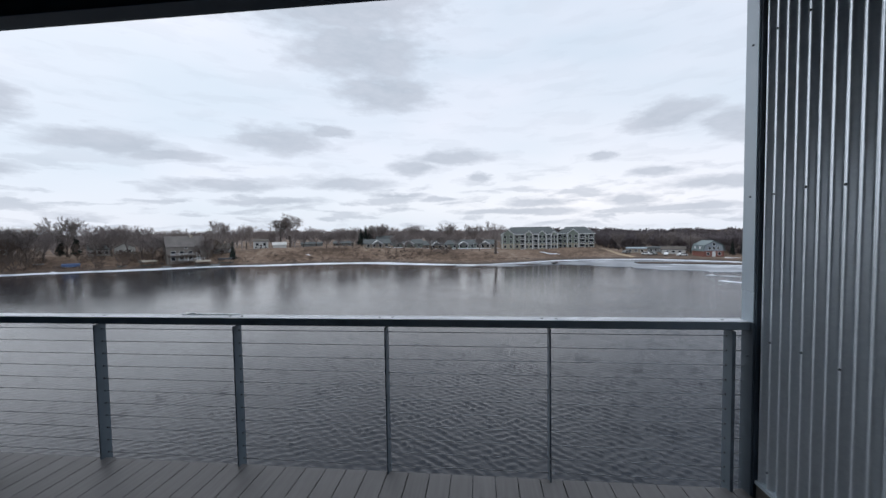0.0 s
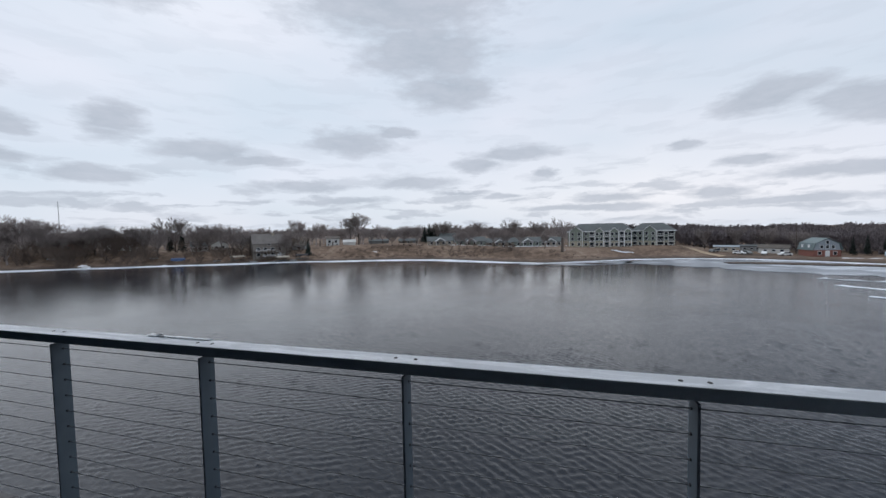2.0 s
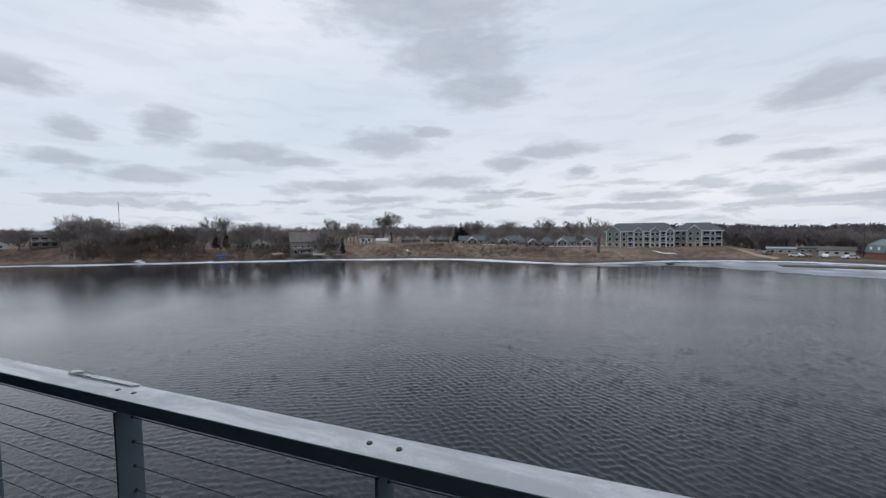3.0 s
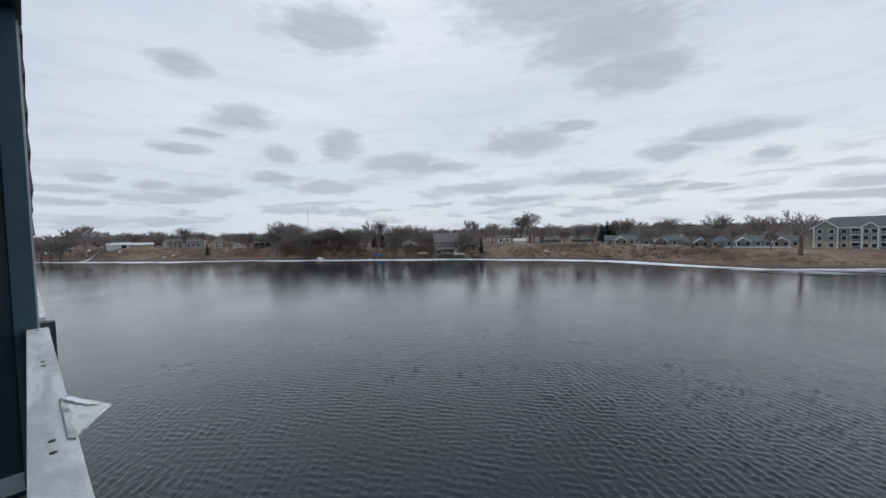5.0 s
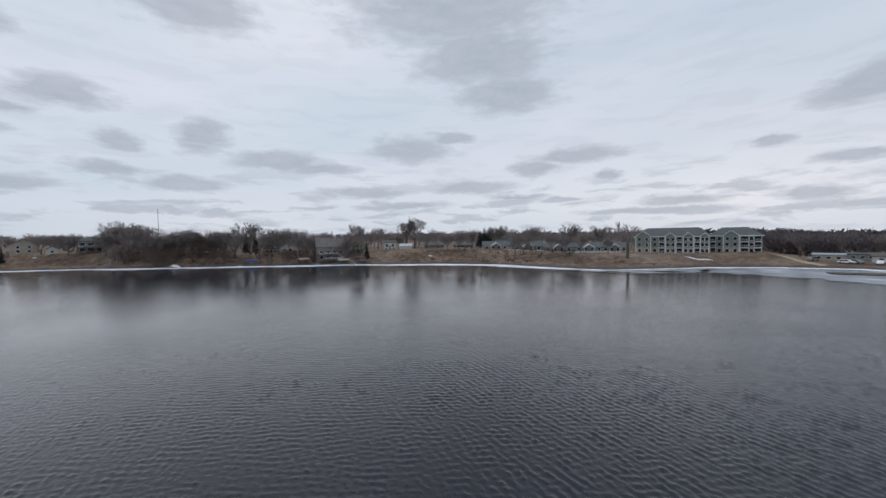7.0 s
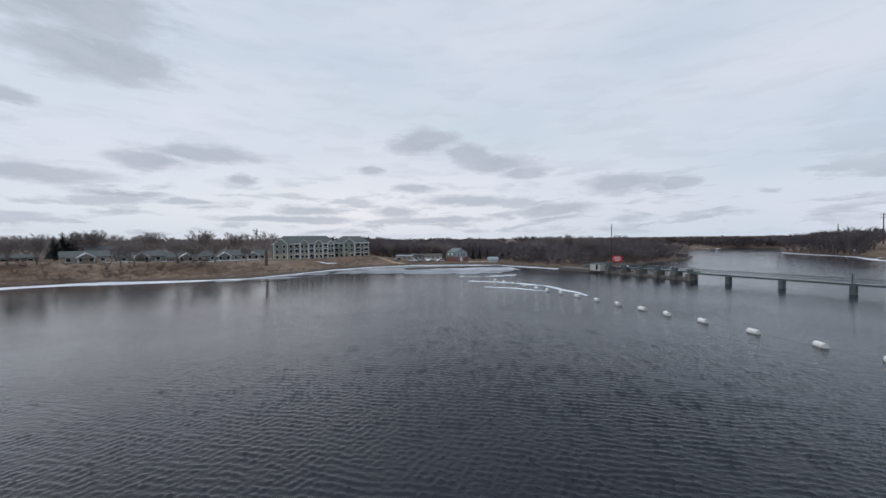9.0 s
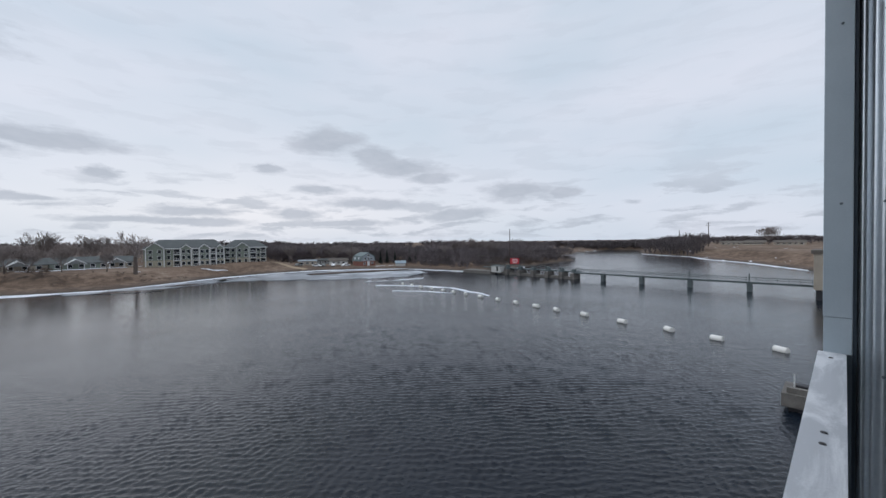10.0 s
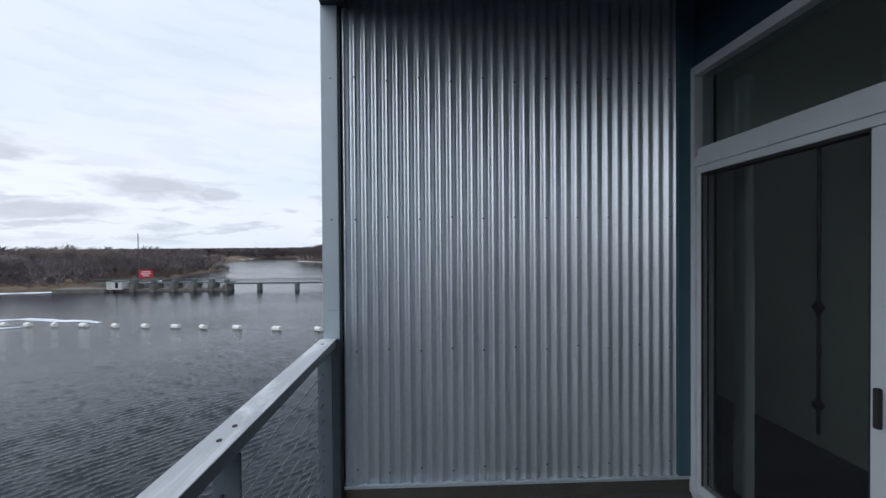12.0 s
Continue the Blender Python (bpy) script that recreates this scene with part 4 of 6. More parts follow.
for k in range(32):
    for s in (-0.85, 0.85):
        part("stanchion", rod(bmesh.new(), (BX + s, k * 2, -9.55), (BX + s, k * 2, -8.5), 0.035, seg=5), M["bridge"], bridge)
for y in (3, 15.2, 28, 40.4, 52):
    pr = part("pier", boxed(BX - 0.9, y - 0.5, -14, BX + 0.9, y + 0.5, -10.0, bevel=0.08), M["bridge"], bridge, "dark stained bridge pier")
for y in (15.2, 28):
    part("lamp_post", boxed(BX - 1.0, y - 0.12, -9.55, BX - 0.75, y + 0.12, -7.4), M["bridge"], bridge, "short post on the bridge")

dam = thing("dam", "low concrete dam with gate piers and a walkway", "dam")
for k, y in enumerate((62, 66.5, 72, 78, 84, 90, 96)):
    part("gate_pier", boxed(BX - 1.6, y - 0.65, -14, BX + 3.0, y + 0.65, -9.9 + 0.2 * (k % 2), bevel=0.06), M["concrete"], dam, "stained concrete gate pier")
    part("gate_hoist", boxed(BX - 1.0, y - 0.55, -9.7, BX + 0.6, y + 0.55, -8.6 + 0.25 * (k % 3), bevel=0.05), M["bridge"], dam, "grey gate hoist")
part("walkway", boxed(BX + 0.7, 60.5, -9.7, BX + 2.6, 104, -9.35), M["bridge"], dam)
part("sill", boxed(BX - 0.5, 62, -14, BX + 1.5, 110, -11.2), M["concrete"], dam)
for s in (0.75, 2.55):
    part("handrail", rod(bmesh.new(), (BX + s, 60.5, -8.3), (BX + s, 104, -8.3), 0.05), M["bridge"], dam)
hut = thing("dam_hut", "small pale flat-roofed hut on the dam", "hut")
part("wall", boxed(116.5, 92.5, -11.2, 119.5, 97.0, -8.75, bevel=0.04), M["white_wall"], hut)
part("roof", boxed(116.3, 92.3, -8.748, 119.7, 97.2, -8.55, bevel=0.03), M["bridge"], hut)
part("door", boxed(116.46, 93.5, -10.7, 116.498, 94.4, -9.0), M["window"], hut)
part("abutment", boxed(115.5, 97, -14, 121, 112, -10.8, bevel=0.06), M["concrete"], dam)
sign = thing("warning_sign", "large red warning board on two posts beside the dam", "sign")
x, y, z = spot(-53.8, 172)
sign.matrix_world = Matrix.Translation((x, y, z)) @ pose(0, 0, 0, 0, 0, -53.8)
part("board", boxed(-1.95, -0.06, -9.2 - z, 1.95, 0.06, -6.6 - z, bevel=0.02), M["red"], sign, "red board")
for sx_ in (-1.5, 1.5):
    part("post", rod(bmesh.new(), (sx_, 0.15, -0.4), (sx_, 0.15, -6.8 - z), 0.09), M["bridge"], sign)
for k, (w_, zz) in enumerate(((1.2, -7.2 - z), (1.45, -7.9 - z), (0.9, -8.6 - z))):
    part("lettering", boxed(-w_, -0.075, zz - 0.16, w_, -0.061, zz + 0.16), M["white"], sign, "pale unreadable line of lettering")
blk = thing("intake_pier", "weathered concrete pier with a stepped top standing in the water", "pier")
part("base", boxed(37.9, -14, -11.6, 41.2, 3.0, -10.55, bevel=0.05), M["concrete"], blk)
part("footing", boxed(38.3, -14, -14, 41.0, 2.6, -11.6), M["gasket"], blk, "dark wet footing")
part("kerb", boxed(38.1, -14, -10.55, 38.5, 2.7, -10.1, bevel=0.03), M["concrete"], blk)
part("bollard", boxed(38.6, 1.5, -10.55, 39.3, 2.2, -9.95, bevel=0.05), M["gasket"], blk, "dark bollard")
part("stake", rod(bmesh.new(), (38.9, 2.3, -10.5), (38.9, 2.3, -9.2), 0.04), M["white"], blk, "thin pale stake")
gh = thing("gatehouse", "tan walled gatehouse with a dark roof beside the bridge", "building")
part("wall", boxed(110, -16, -9.8, 120, 3.6, -2.1), M["tan_wall"], gh, "tan stained wall")
part("footing", boxed(110.4, -16, -14, 119.6, 3.2, -9.8), M["gasket"], gh, "dark wet base")
part("roof", boxed(109.6, -16.4, -2.098, 120.4, 4.0, -1.3, bevel=0.05), M["roof_brown"], gh)

# ---- houses ----
def gable(bm, w, d, h, rise):
    """Walls with two gable ends, the ridge along x."""
    prism(bm, [(-d / 2, 0), (d / 2, 0), (d / 2, h), (0, h + rise), (-d / 2, h)], -w / 2, w / 2, "x")
    return bm


def gable_roof(bm, w, d, h, rise, over=0.35, t=0.22):
    k = rise / (d / 2)
    for s in (-1, 1):
        prism(bm, [(0, h + rise + 0.004), (s * (d / 2 + over), h - over * k + 0.004), (s * (d / 2 + over), h - over * k + t), (0, h + rise + t)], -w / 2 - over, w / 2 + over, "x")
    return bm


def opening(parent, x, y, z, w, h, glass="window", frame_mat="white", name="window"):
    """A window let into a face that looks to -y at y."""
    fr = bmesh.new()
    for a in ((x - w / 2 - 0.1, z - 0.1, x - w / 2, z + h + 0.1), (x + w / 2, z - 0.1, x + w / 2 + 0.1, z + h + 0.1), (x - w / 2, z - 0.1, x + w / 2, z), (x - w / 2, z + h, x + w / 2, z + h + 0.1)):
        box(fr, a[0], y - 0.07, a[1], a[2], y - 0.002, a[3])
    o = part(name, fr, M[frame_mat], parent)
    part("pane", boxed(x - w / 2, y - 0.035, z, x + w / 2, y - 0.004, z + h), M[glass], o)


def house(az, d, w, dep, h, rise, wall_mat, roof_mat, label, turn=0.0, wins=(), door_x=None, ridge_out=False, chimney=False, name="house", sink=0.5, category="house"):
    x, y, z = spot(az, d)
    z = min(z, *(ground_at(x + a, y + b) for a, b in ((3, 0), (-3, 0), (0, 3), (0, -3))))
    t = thing(name, label, category, at=Matrix.Translation((x, y, z)) @ pose(0, 0, 0, 0, 0, az + turn))
    flip = pose(0, 0, 0, 0, 0, 90) if ridge_out else Matrix.Identity(4)
    bw, bd = (dep, w) if ridge_out else (w, dep)
    bm = gable(bmesh.new(), bw, bd, h, rise)
    box(bm, -bw / 2 + 0.05, -bd / 2 + 0.05, -sink - 1.0, bw / 2 - 0.05, bd / 2 - 0.05, 0.02)
    bm.transform(flip)
    part("wall", bm, M[wall_mat], t)
    bm = gable_roof(bmesh.new(), bw, bd, h, rise)
    bm.transform(flip)
    rf = part("roof", bm, M[roof_mat], t)
    if chimney:
        part("chimney", boxed(w * 0.2, -0.4, h, w * 0.2 + 0.8, 0.4, h + rise + 1.0), M["brick_wall"], rf)
    for wx, wz, ww, wh in wins:
        opening(t, wx, -dep / 2, wz, ww, wh)
    if door_x is not None:
        opening(t, door_x, -dep / 2, 0.1, 1.0, 2.05, "brown_wall", name="door")
    return t


def rowwin(n, w, z, ww=1.1, wh=1.2):
    return [((i - (n - 1) / 2) * w / n, z, ww, wh) for i in range(n)]


house(31.8, 222, 7.2, 7, 3.9, 1.0, "white_wall", "roof_brown", "small white two-window house among brown scrub", wins=rowwin(2, 7, 1.6, 1.3, 1.4) + rowwin(3, 7, .3, .8, .8), door_x=0)
house(29.4, 216, 6.6, 5, 1.7, 1.2, "white_wall", "white_wall", "low white shed with a rounded pale roof", name="shed", category="shed")
house(40.7, 210, 14.5, 10, 7.0, 4.6, "taupe_wall", "taupe_roof", "large weathered lakeside house with a dark steep roof", wins=rowwin(4, 13, 3.6, 1.6, 1.3) + rowwin(4, 13, 0.8, 1.6, 1.5) + [(0, 6.1, 1.0, 0.9)], turn=8, chimney=False)
house(36.8, 214, 10, 7, 2.2, 2.4, "grey_wall", "roof_brown", "low dark boathouse with a sagging roof", turn=-15, wins=rowwin(2, 8, .5, 2, 1.2))
house(67.2, 284, 11, 9, 6.2, 1.4, "brown_wall", "roof", "dark riverside house with wide white-framed windows", wins=rowwin(3, 10, 3.4, 2.4, 2.0) + rowwin(3, 10, .6, 2.4, 2.0))
house(82.4, 380, 14, 9, 2.6, 1.7, "white_wall", "white_wall", "long low white farm shed with an open doorway", wins=[(3, 0.2, 3, 2.6)])
house(80.2, 372, 13, 8, 2.4, 1.5, "tan_wall", "white_wall", "low tan shed with a snow-covered roof")
house(87.1, 425, 14, 8, 2.4, 1.4, "tan_wall", "white_wall", "low tan cabin with a pale roof", wins=rowwin(3, 11, .6, 1.6, 1.2))
house(77.3, 336, 10, 8, 4.2, 2.2, "tan_wall", "roof_brown", "tan two-storey house on the slope", wins=rowwin(3, 9, 2.6) + rowwin(3, 9, .5), turn=20)
house(75.0, 322, 9, 8, 4.0, 2.0, "grey_wall", "roof_brown", "grey house with broad windows on the slope", wins=rowwin(3, 8.5, .8, 1.6, 1.5), turn=-15)
house(72.2, 300, 10, 8, 4.6, 3.0, "tan_wall", "roof_brown", "tan house with a tall gable", ridge_out=True, wins=rowwin(2, 8, 2.8) + rowwin(2, 8, .6))
house(70.2, 290, 5, 5, 2.4, 1.6, "white_wall", "roof_brown", "small white gabled cabin", ridge_out=True, wins=[(0, .8, 1, 1.1)])
house(48.6, 235, 8, 7, 3.0, 2.2, "white_wall", "roof", "white house half hidden behind bare trees", wins=rowwin(3, 7, .9))
house(56.5, 255, 9, 7, 3.4, 2.4, "white_wall", "roof", "pale house half hidden behind bare trees", wins=rowwin(3, 8, .9), turn=10)
house(46.4, 242, 8, 6, 3.0, 2.2, "white_wall", "roof_brown", "white gabled house behind bare trees", ridge_out=True, wins=rowwin(2, 7, .9))
house(60.5, 262, 9, 7, 3.6, 2.4, "brick_wall", "roof", "brick house half hidden behind brush", wins=rowwin(3, 8, 1.0), turn=-10)
house(14.4, 232, 10, 8, 3.2, 3.0, "grey_wall", "roof", "grey house beside tall pines", wins=rowwin(3, 9, .9), turn=10)
house(20.5, 236, 12, 7, 1.6, 1.2, "brown_wall", "roof", "long low dark outbuilding", wins=rowwin(3, 11, .3, 1.6, .9), name="outbuilding")
house(25.0, 232, 12, 7, 1.6, 1.0, "grey_wall", "roof", "long low grey outbuilding", name="outbuilding")
house(-36.2, 196, 5, 4, 1.5, 1.1, "white_wall", "blue_roof", "small shed with a pale blue roof near the water", name="shed", category="shed")
house(-22.6, 212, 9, 3.4, 2.4, 0.5, "tan_wall", "gable_grey", "long cream parked trailer home", wins=rowwin(3, 8, .9, 1.2, .8), name="trailer_home", category="trailer")
house(-25.0, 222, 8, 3.4, 2.4, 0.5, "grey_wall", "roof", "grey parked trailer home", wins=rowwin(3, 7, .9, 1.2, .8), name="trailer_home", category="trailer")
house(-27.0, 214, 10, 4, 2.4, 1.2, "white_wall", "roof_brown", "low white cottage beside parked trailers", wins=rowwin(3, 8, .9, 1.2, .8), name="cottage")
house(-45.5, 235, 10, 6, 2.6, 1.4, "white_wall", "roof", "low pale house behind bare trees", wins=rowwin(3, 8, .9))
house(-49.2, 240, 12, 6, 2.6, 1.4, "tan_wall", "roof", "low tan house behind bare trees", wins=rowwin(3, 10, .9))
house(-39.5, 262, 12, 6, 2.8, 1.6, "white_wall", "roof", "low pale building in front of dark woods", wins=rowwin(4, 11, .9))
for az_, d_, w_ in ((-86.2, 470, 22), (-83.2, 480, 16), (-81.2, 500, 24)):
    house(az_, d_, w_, 9, 2.6, 1.6, "tan_wall", "roof_brown", "long low building on the far rise", wins=rowwin(5, w_ - 2, .9, 2, 1.2))


def gambrel_barn():
    x, y, z = spot(-30.8, 208)
    t = thing("barn", "grey gambrel-roofed barn with a red brick lower wall", "barn", at=Matrix.Translation((x, y, z)) @ pose(0, 0, 0, 0, 0, -30.8 + 30))
    part("lower_wall", boxed(-4.3, -4, -1.5, 4.3, 5, 2.5), M["brick_wall"], t, "red brick lower wall")
    prof = [(-4.2, 2.5), (4.2, 2.5), (3.6, 5.0), (0, 7.0), (-3.6, 5.0)]
    part("upper_wall", prism(bmesh.new(), prof, -3.95, 4.95, "y"), M["gable_grey"], t, "pale blue-grey upper gable")
    bm = bmesh.new()
    for s in (-1, 1):
        prism(bm, [(s * 4.5, 2.4), (s * 3.75, 5.05), (s * 3.95, 5.15), (s * 4.75, 2.4)], -4.3, 5.3, "y")
        prism(bm, [(0, 7.02), (s * 3.95, 5.0), (s * 3.95, 5.2), (0, 7.25)], -4.3, 5.3, "y")
    part("roof", bm, M["barn_roof"], t)
    for yy in (-1.6, 2.4):
        d_ = part("dormer", boxed(-4.55, yy - 0.8, 3.2, -3.4, yy + 0.8, 4.7, bevel=0.03), M["gable_grey"], t, "small roof dormer")
        part("pane", boxed(-4.58, yy - 0.45, 3.5, -4.552, yy + 0.45, 4.5), M["white"], d_, "pale dormer window")
    for wx, wz in ((-1.8, 3.2), (0, 3.2), (1.8, 3.2), (0, 5.0)):
        opening(t, wx, -3.95, wz, 0.9, 1.1)
    for wx in (-2.4, 2.4):
        opening(t, wx, -4.0, 0.7, 1.0, 1.2)
    opening(t, 0, -4.0, 0.1, 1.2, 2.1, "white", name="door")


gambrel_barn()


def apartment_block(p0, p1, depth, base, bays, label, hip=4.0):
    """Three storeys between two points of its front; bays: (kind, from, to) as parts of its length."""
    a, b = Vector((*p0, base)), Vector((*p1, base))
    L = (b - a).length
    ang = math.degrees(math.atan2(b.y - a.y, b.x - a.x))
    t = thing("apartment_building", label, "apartment building", at=Matrix.Translation(a) @ pose(0, 0, 0, 0, 0, ang))
    H = 8.0
    part("wall", boxed(0, 0, 2.9, L, depth, H), M["green_wall"], t, "sage green siding")
    part("lower_wall", boxed(0.02, 0.02, -2.5, L - 0.02, depth - 0.02, 2.9), M["cream_wall"], t, "cream stone lower storey")
    bm = bmesh.new()
    o = 0.6
    lo = [bm.verts.new(p) for p in ((-o, -o, H), (L + o, -o, H), (L + o, depth + o, H), (-o, depth + o, H))]
    up = [bm.verts.new(p) for p in ((4.5, depth / 2, H + hip), (L - 4.5, depth / 2, H + hip))]
    for f in ((lo[0], lo[1], up[1], up[0]), (lo[1], lo[2], up[1]), (lo[2], lo[3], up[0], up[1]), (lo[3], lo[0], up[0]), lo[::-1]):
        bm.faces.new(f)
    roof = part("roof", bm, M["roof"], t)
    part("fascia", boxed(-o, -o - 0.08, H - 0.3, L + o, -o - 0.002, H + 0.05), M["white"], roof, "white fascia board")
    for kind, f0, f1 in bays:
        x0, x1 = f0 * L, f1 * L
        xc, w = (x0 + x1) / 2, x1 - x0
        if kind == "gable":
            bay = part("bay", boxed(x0, -1.2, 2.9, x1, -0.004, H + 0.02), M["green_wall"], t, "projecting sage green gabled bay")
            part("bay_base", boxed(x0 + 0.02, -1.18, -2.5, x1 - 0.02, -0.006, 2.9), M["cream_wall"], bay, "cream stone base")
            r = w * 0.42
            part("gable_end", prism(bmesh.new(), [(x0, H + 0.02), (x1, H + 0.02), (xc, H + r)], -1.18, 3.0, "y"), M["green_wall"], bay)
            bm = bmesh.new()
            for s in (-1, 1):
                prism(bm, [(xc, H + r + 0.02), (xc + s * (w / 2 + 0.5), H - 0.3), (xc + s * (w / 2 + 0.5), H + 0.02), (xc, H + r + 0.4)], -1.55, 4.0, "y")
            part("gable_roof", bm, M["roof"], bay)
            bm = bmesh.new()
            for s in (-1, 1):
                prism(bm, [(xc, H + r - 0.15), (xc + s * (w / 2 + 0.5), H - 0.5), (xc + s * (w / 2 + 0.5), H - 0.1), (xc, H + r + 0.25)], -1.64, -1.56, "y")
            part("barge_board", bm, M["white"], bay, "white barge board")
            for x in (x0, x1):
                part("corner_trim", boxed(x - 0.16, -1.26, -0.5, x + 0.16, -1.205, H), M["white"], bay, "white corner trim")
            n = 2 if w < 6.5 else 3
            for z in (0.7, 3.4, 5.9):
                for i in range(n):
                    opening(t, x0 + w * (i + 0.5) / n, -1.2, z, 1.2, 1.4)
        elif kind == "balcony":
            for z in (0.0, 2.65, 5.3):
                bc = part("balcony", boxed(x0 + 0.1, -1.1, z - 0.12, x1 - 0.1, -0.006, z + 0.12), M["white"], t, "balcony slab with railing")
                # no hollow here: the dark plate carries glazed doors and the recess's shade as colour
                part("recess", boxed(x0 + 0.3, -0.05, z + 0.13, x1 - 0.3, -0.005, z + 2.3), M["window"], bc, "flat panel of glazed doors, coloured dark for a shaded recess")
                bm = bmesh.new()
                for k in range(5):
                    xx = x0 + 0.15 + (w - 0.3) * k / 4
                    box(bm, xx - 0.05, -1.08, z + 0.12, xx + 0.05, -0.98, z + 1.1 if k not in (0, 4) else z + 2.5)
                box(bm, x0 + 0.15, -1.08, z + 1.0, x1 - 0.15, -1.0, z + 1.1)
                part("balustrade", bm, M["white"], bc)
        else:
            for z in (0.7, 3.4, 5.9):
                opening(t, xc, 0, z, 1.2, 1.4)
    return t


apartment_block((13.2, 203), (42.5, 196), 14, -7.9, [("gable", 0.03, 0.24), ("window", 0.25, 0.33), ("balcony", 0.345, 0.43), ("gable", 0.44, 0.57), ("balcony", 0.58, 0.66),
                ("gable", 0.67, 0.80), ("balcony", 0.805, 0.88), ("gable", 0.885, 0.985)], "long three-storey sage green apartment building with white gables and balconies")
apartment_block((43.5, 203), (61.5, 198.5), 13, -7.9, [("balcony", 0.02, 0.14), ("window", 0.15, 0.26), ("gable", 0.28, 0.58), ("balcony", 0.60, 0.76), ("window", 0.77, 0.84), ("balcony", 0.85, 0.99)],
                "wing of the three-storey sage green apartment building with stacked balconies", 3.7)

for k, (az_, d_, w_) in enumerate(((15.6, 206, 14), (10.8, 207, 16), (6.4, 207, 15), (2.2, 207, 14), (-1.2, 208, 12))):
    t_ = house(az_, d_, w_, 10, 2.3, 2.2, "green_wall" if k % 2 else "tan_wall", "roof", "single-storey townhouse with a grey hipped roof and a gabled porch",
               wins=rowwin(4, w_ - 1, 0.7, 1.3, 1.2), name="townhouse", turn=4)
    bm = prism(bmesh.new(), [(-2.6, 2.1), (2.6, 2.1), (0, 3.7)], -6.6, -4.0, "y")
    p_ = part("porch_gable", bm, M["grey_wall"], t_)
    bm = bmesh.new()
    for s in (-1, 1):
        prism(bm, [(0, 3.72), (s * 3.1, 1.85), (s * 3.1, 2.15), (0, 4.05)], -6.9, -3.0, "y")
    part("porch_roof", bm, M["white"], p_, "white edged porch roof")
    for s in (-2.3, 2.3):
        part("porch_post", boxed(s - 0.12, -6.5, -0.5, s + 0.12, -6.26, 2.1), M["white"], t_)


# ---- decks, boat lifts and stacked docks by the lakeside houses ----
def add_deck(t, x0, x1, y_front, y_wall, z, post_top=0.95, stair=None):
    """A timber deck on posts with a pale balustrade against a house."""
    dk = part("deck", boxed(x0, y_front, z - 0.16, x1, y_wall - 0.01, z, bevel=0.02), M["brown_wall"], t, "weathered timber deck on posts")
    n = max(2, int((x1 - x0) / 2.2))
    for i in range(n + 1):
        x = x0 + 0.1 + (x1 - x0 - 0.2) * i / n
        part("post", boxed(x - 0.09, y_front + 0.02, -2.2, x + 0.09, y_front + 0.2, z + post_top), M["brown_wall"], dk)
    bm = bmesh.new()
    box(bm, x0, y_front + 0.05, z + 0.86, x1, y_front + 0.15, z + 0.94)
    box(bm, x0, y_front + 0.07, z + 0.08, x1, y_front + 0.13, z + 0.14)
    k = int((x1 - x0) / 0.32)
    for i in range(k + 1):
        x = x0 + 0.04 + (x1 - x0 - 0.08) * i / k
        box(bm, x - 0.025, y_front + 0.08, z + 0.141, x + 0.025, y_front + 0.12, z + 0.859)
    part("balustrade", bm, M["white"], dk, "pale painted balustrade")
    if stair is not None:
        bm = bmesh.new()
        for i in range(12):
            box(bm, stair - 0.5, y_front - 0.28 * i - 0.28, z - 0.19 * (i + 1) - 0.04, stair + 0.5, y_front - 0.28 * i, z - 0.19 * (i + 1))
        for sx in (-0.54, 0.54):
            rod(bm, (stair + sx, y_front, z - 0.05), (stair + sx, y_front - 3.4, z - 2.35), 0.07, seg=4)
        part("stair", bm, M["white"], dk, "pale open wooden stair")


for t_ in [o for o in scene.objects if o.get("label") == "large weathered lakeside house with a dark steep roof"]:
    add_deck(t_, -6.8, 3.2, -8.2, -5.0, 3.2, stair=3.9)
    add_deck(t_, -4.0, 6.6, -9.6, -8.25, 0.7)
    part("chimney", boxed(2.2, -1.0, 7.0, 3.4, 0.2, 12.4, bevel=0.03), M["tan_wall"], t_, "tan chimney")
    part("side_wing", prism(bmesh.new(), [(-4, -1.5), (4, -1.5), (4, 4.6), (0, 7.2), (-4, 4.6)], 7.27, 10.6, "x"), M["taupe_wall"], t_, "lower side wing")
    part("side_wing_roof", gable_roof(bmesh.new(), 3.4, 8, 4.6, 2.6), M["taupe_roof"], t_, at=Matrix.Translation((9.3, 0, 0)))
for t_ in [o for o in scene.objects if o.get("label") == "dark riverside house with wide white-framed windows"]:
    add_deck(t_, -5.4, 5.4, -7.0, -4.5, 3.1)


def boat_lift(az, d, turn, canopy, label):
    x, y, z = spot(az, d)
    z = max(z, WATER_Z + 0.1)
    t = thing("boat_lift", label, "boat lift", at=Matrix.Translation((x, y, z)) @ pose(0, 0, 0, 0, 0, az + turn))
    for px in (-2.4, 2.4):
        for py in (-1.3, 1.3):
            part("post", rod(bmesh.new(), (px, py, -0.3), (px, py, 2.2), 0.06), M["bridge"], t)
    for py in (-1.3, 1.3):
        part("beam", boxed(-2.6, py - 0.06, 0.5, 2.6, py + 0.06, 0.66), M["bridge"], t)
    pts = [(1.55 * math.cos(a), 2.0 + 0.75 * math.sin(a)) for a in np.linspace(0, math.pi, 9)]
    pts += [(1.47 * math.cos(a), 2.0 + 0.67 * math.sin(a)) for a in np.linspace(math.pi, 0, 9)]
    part("canopy", prism(bmesh.new(), pts, -3.0, 3.0, "x"), M[canopy], t, "arched fabric canopy")


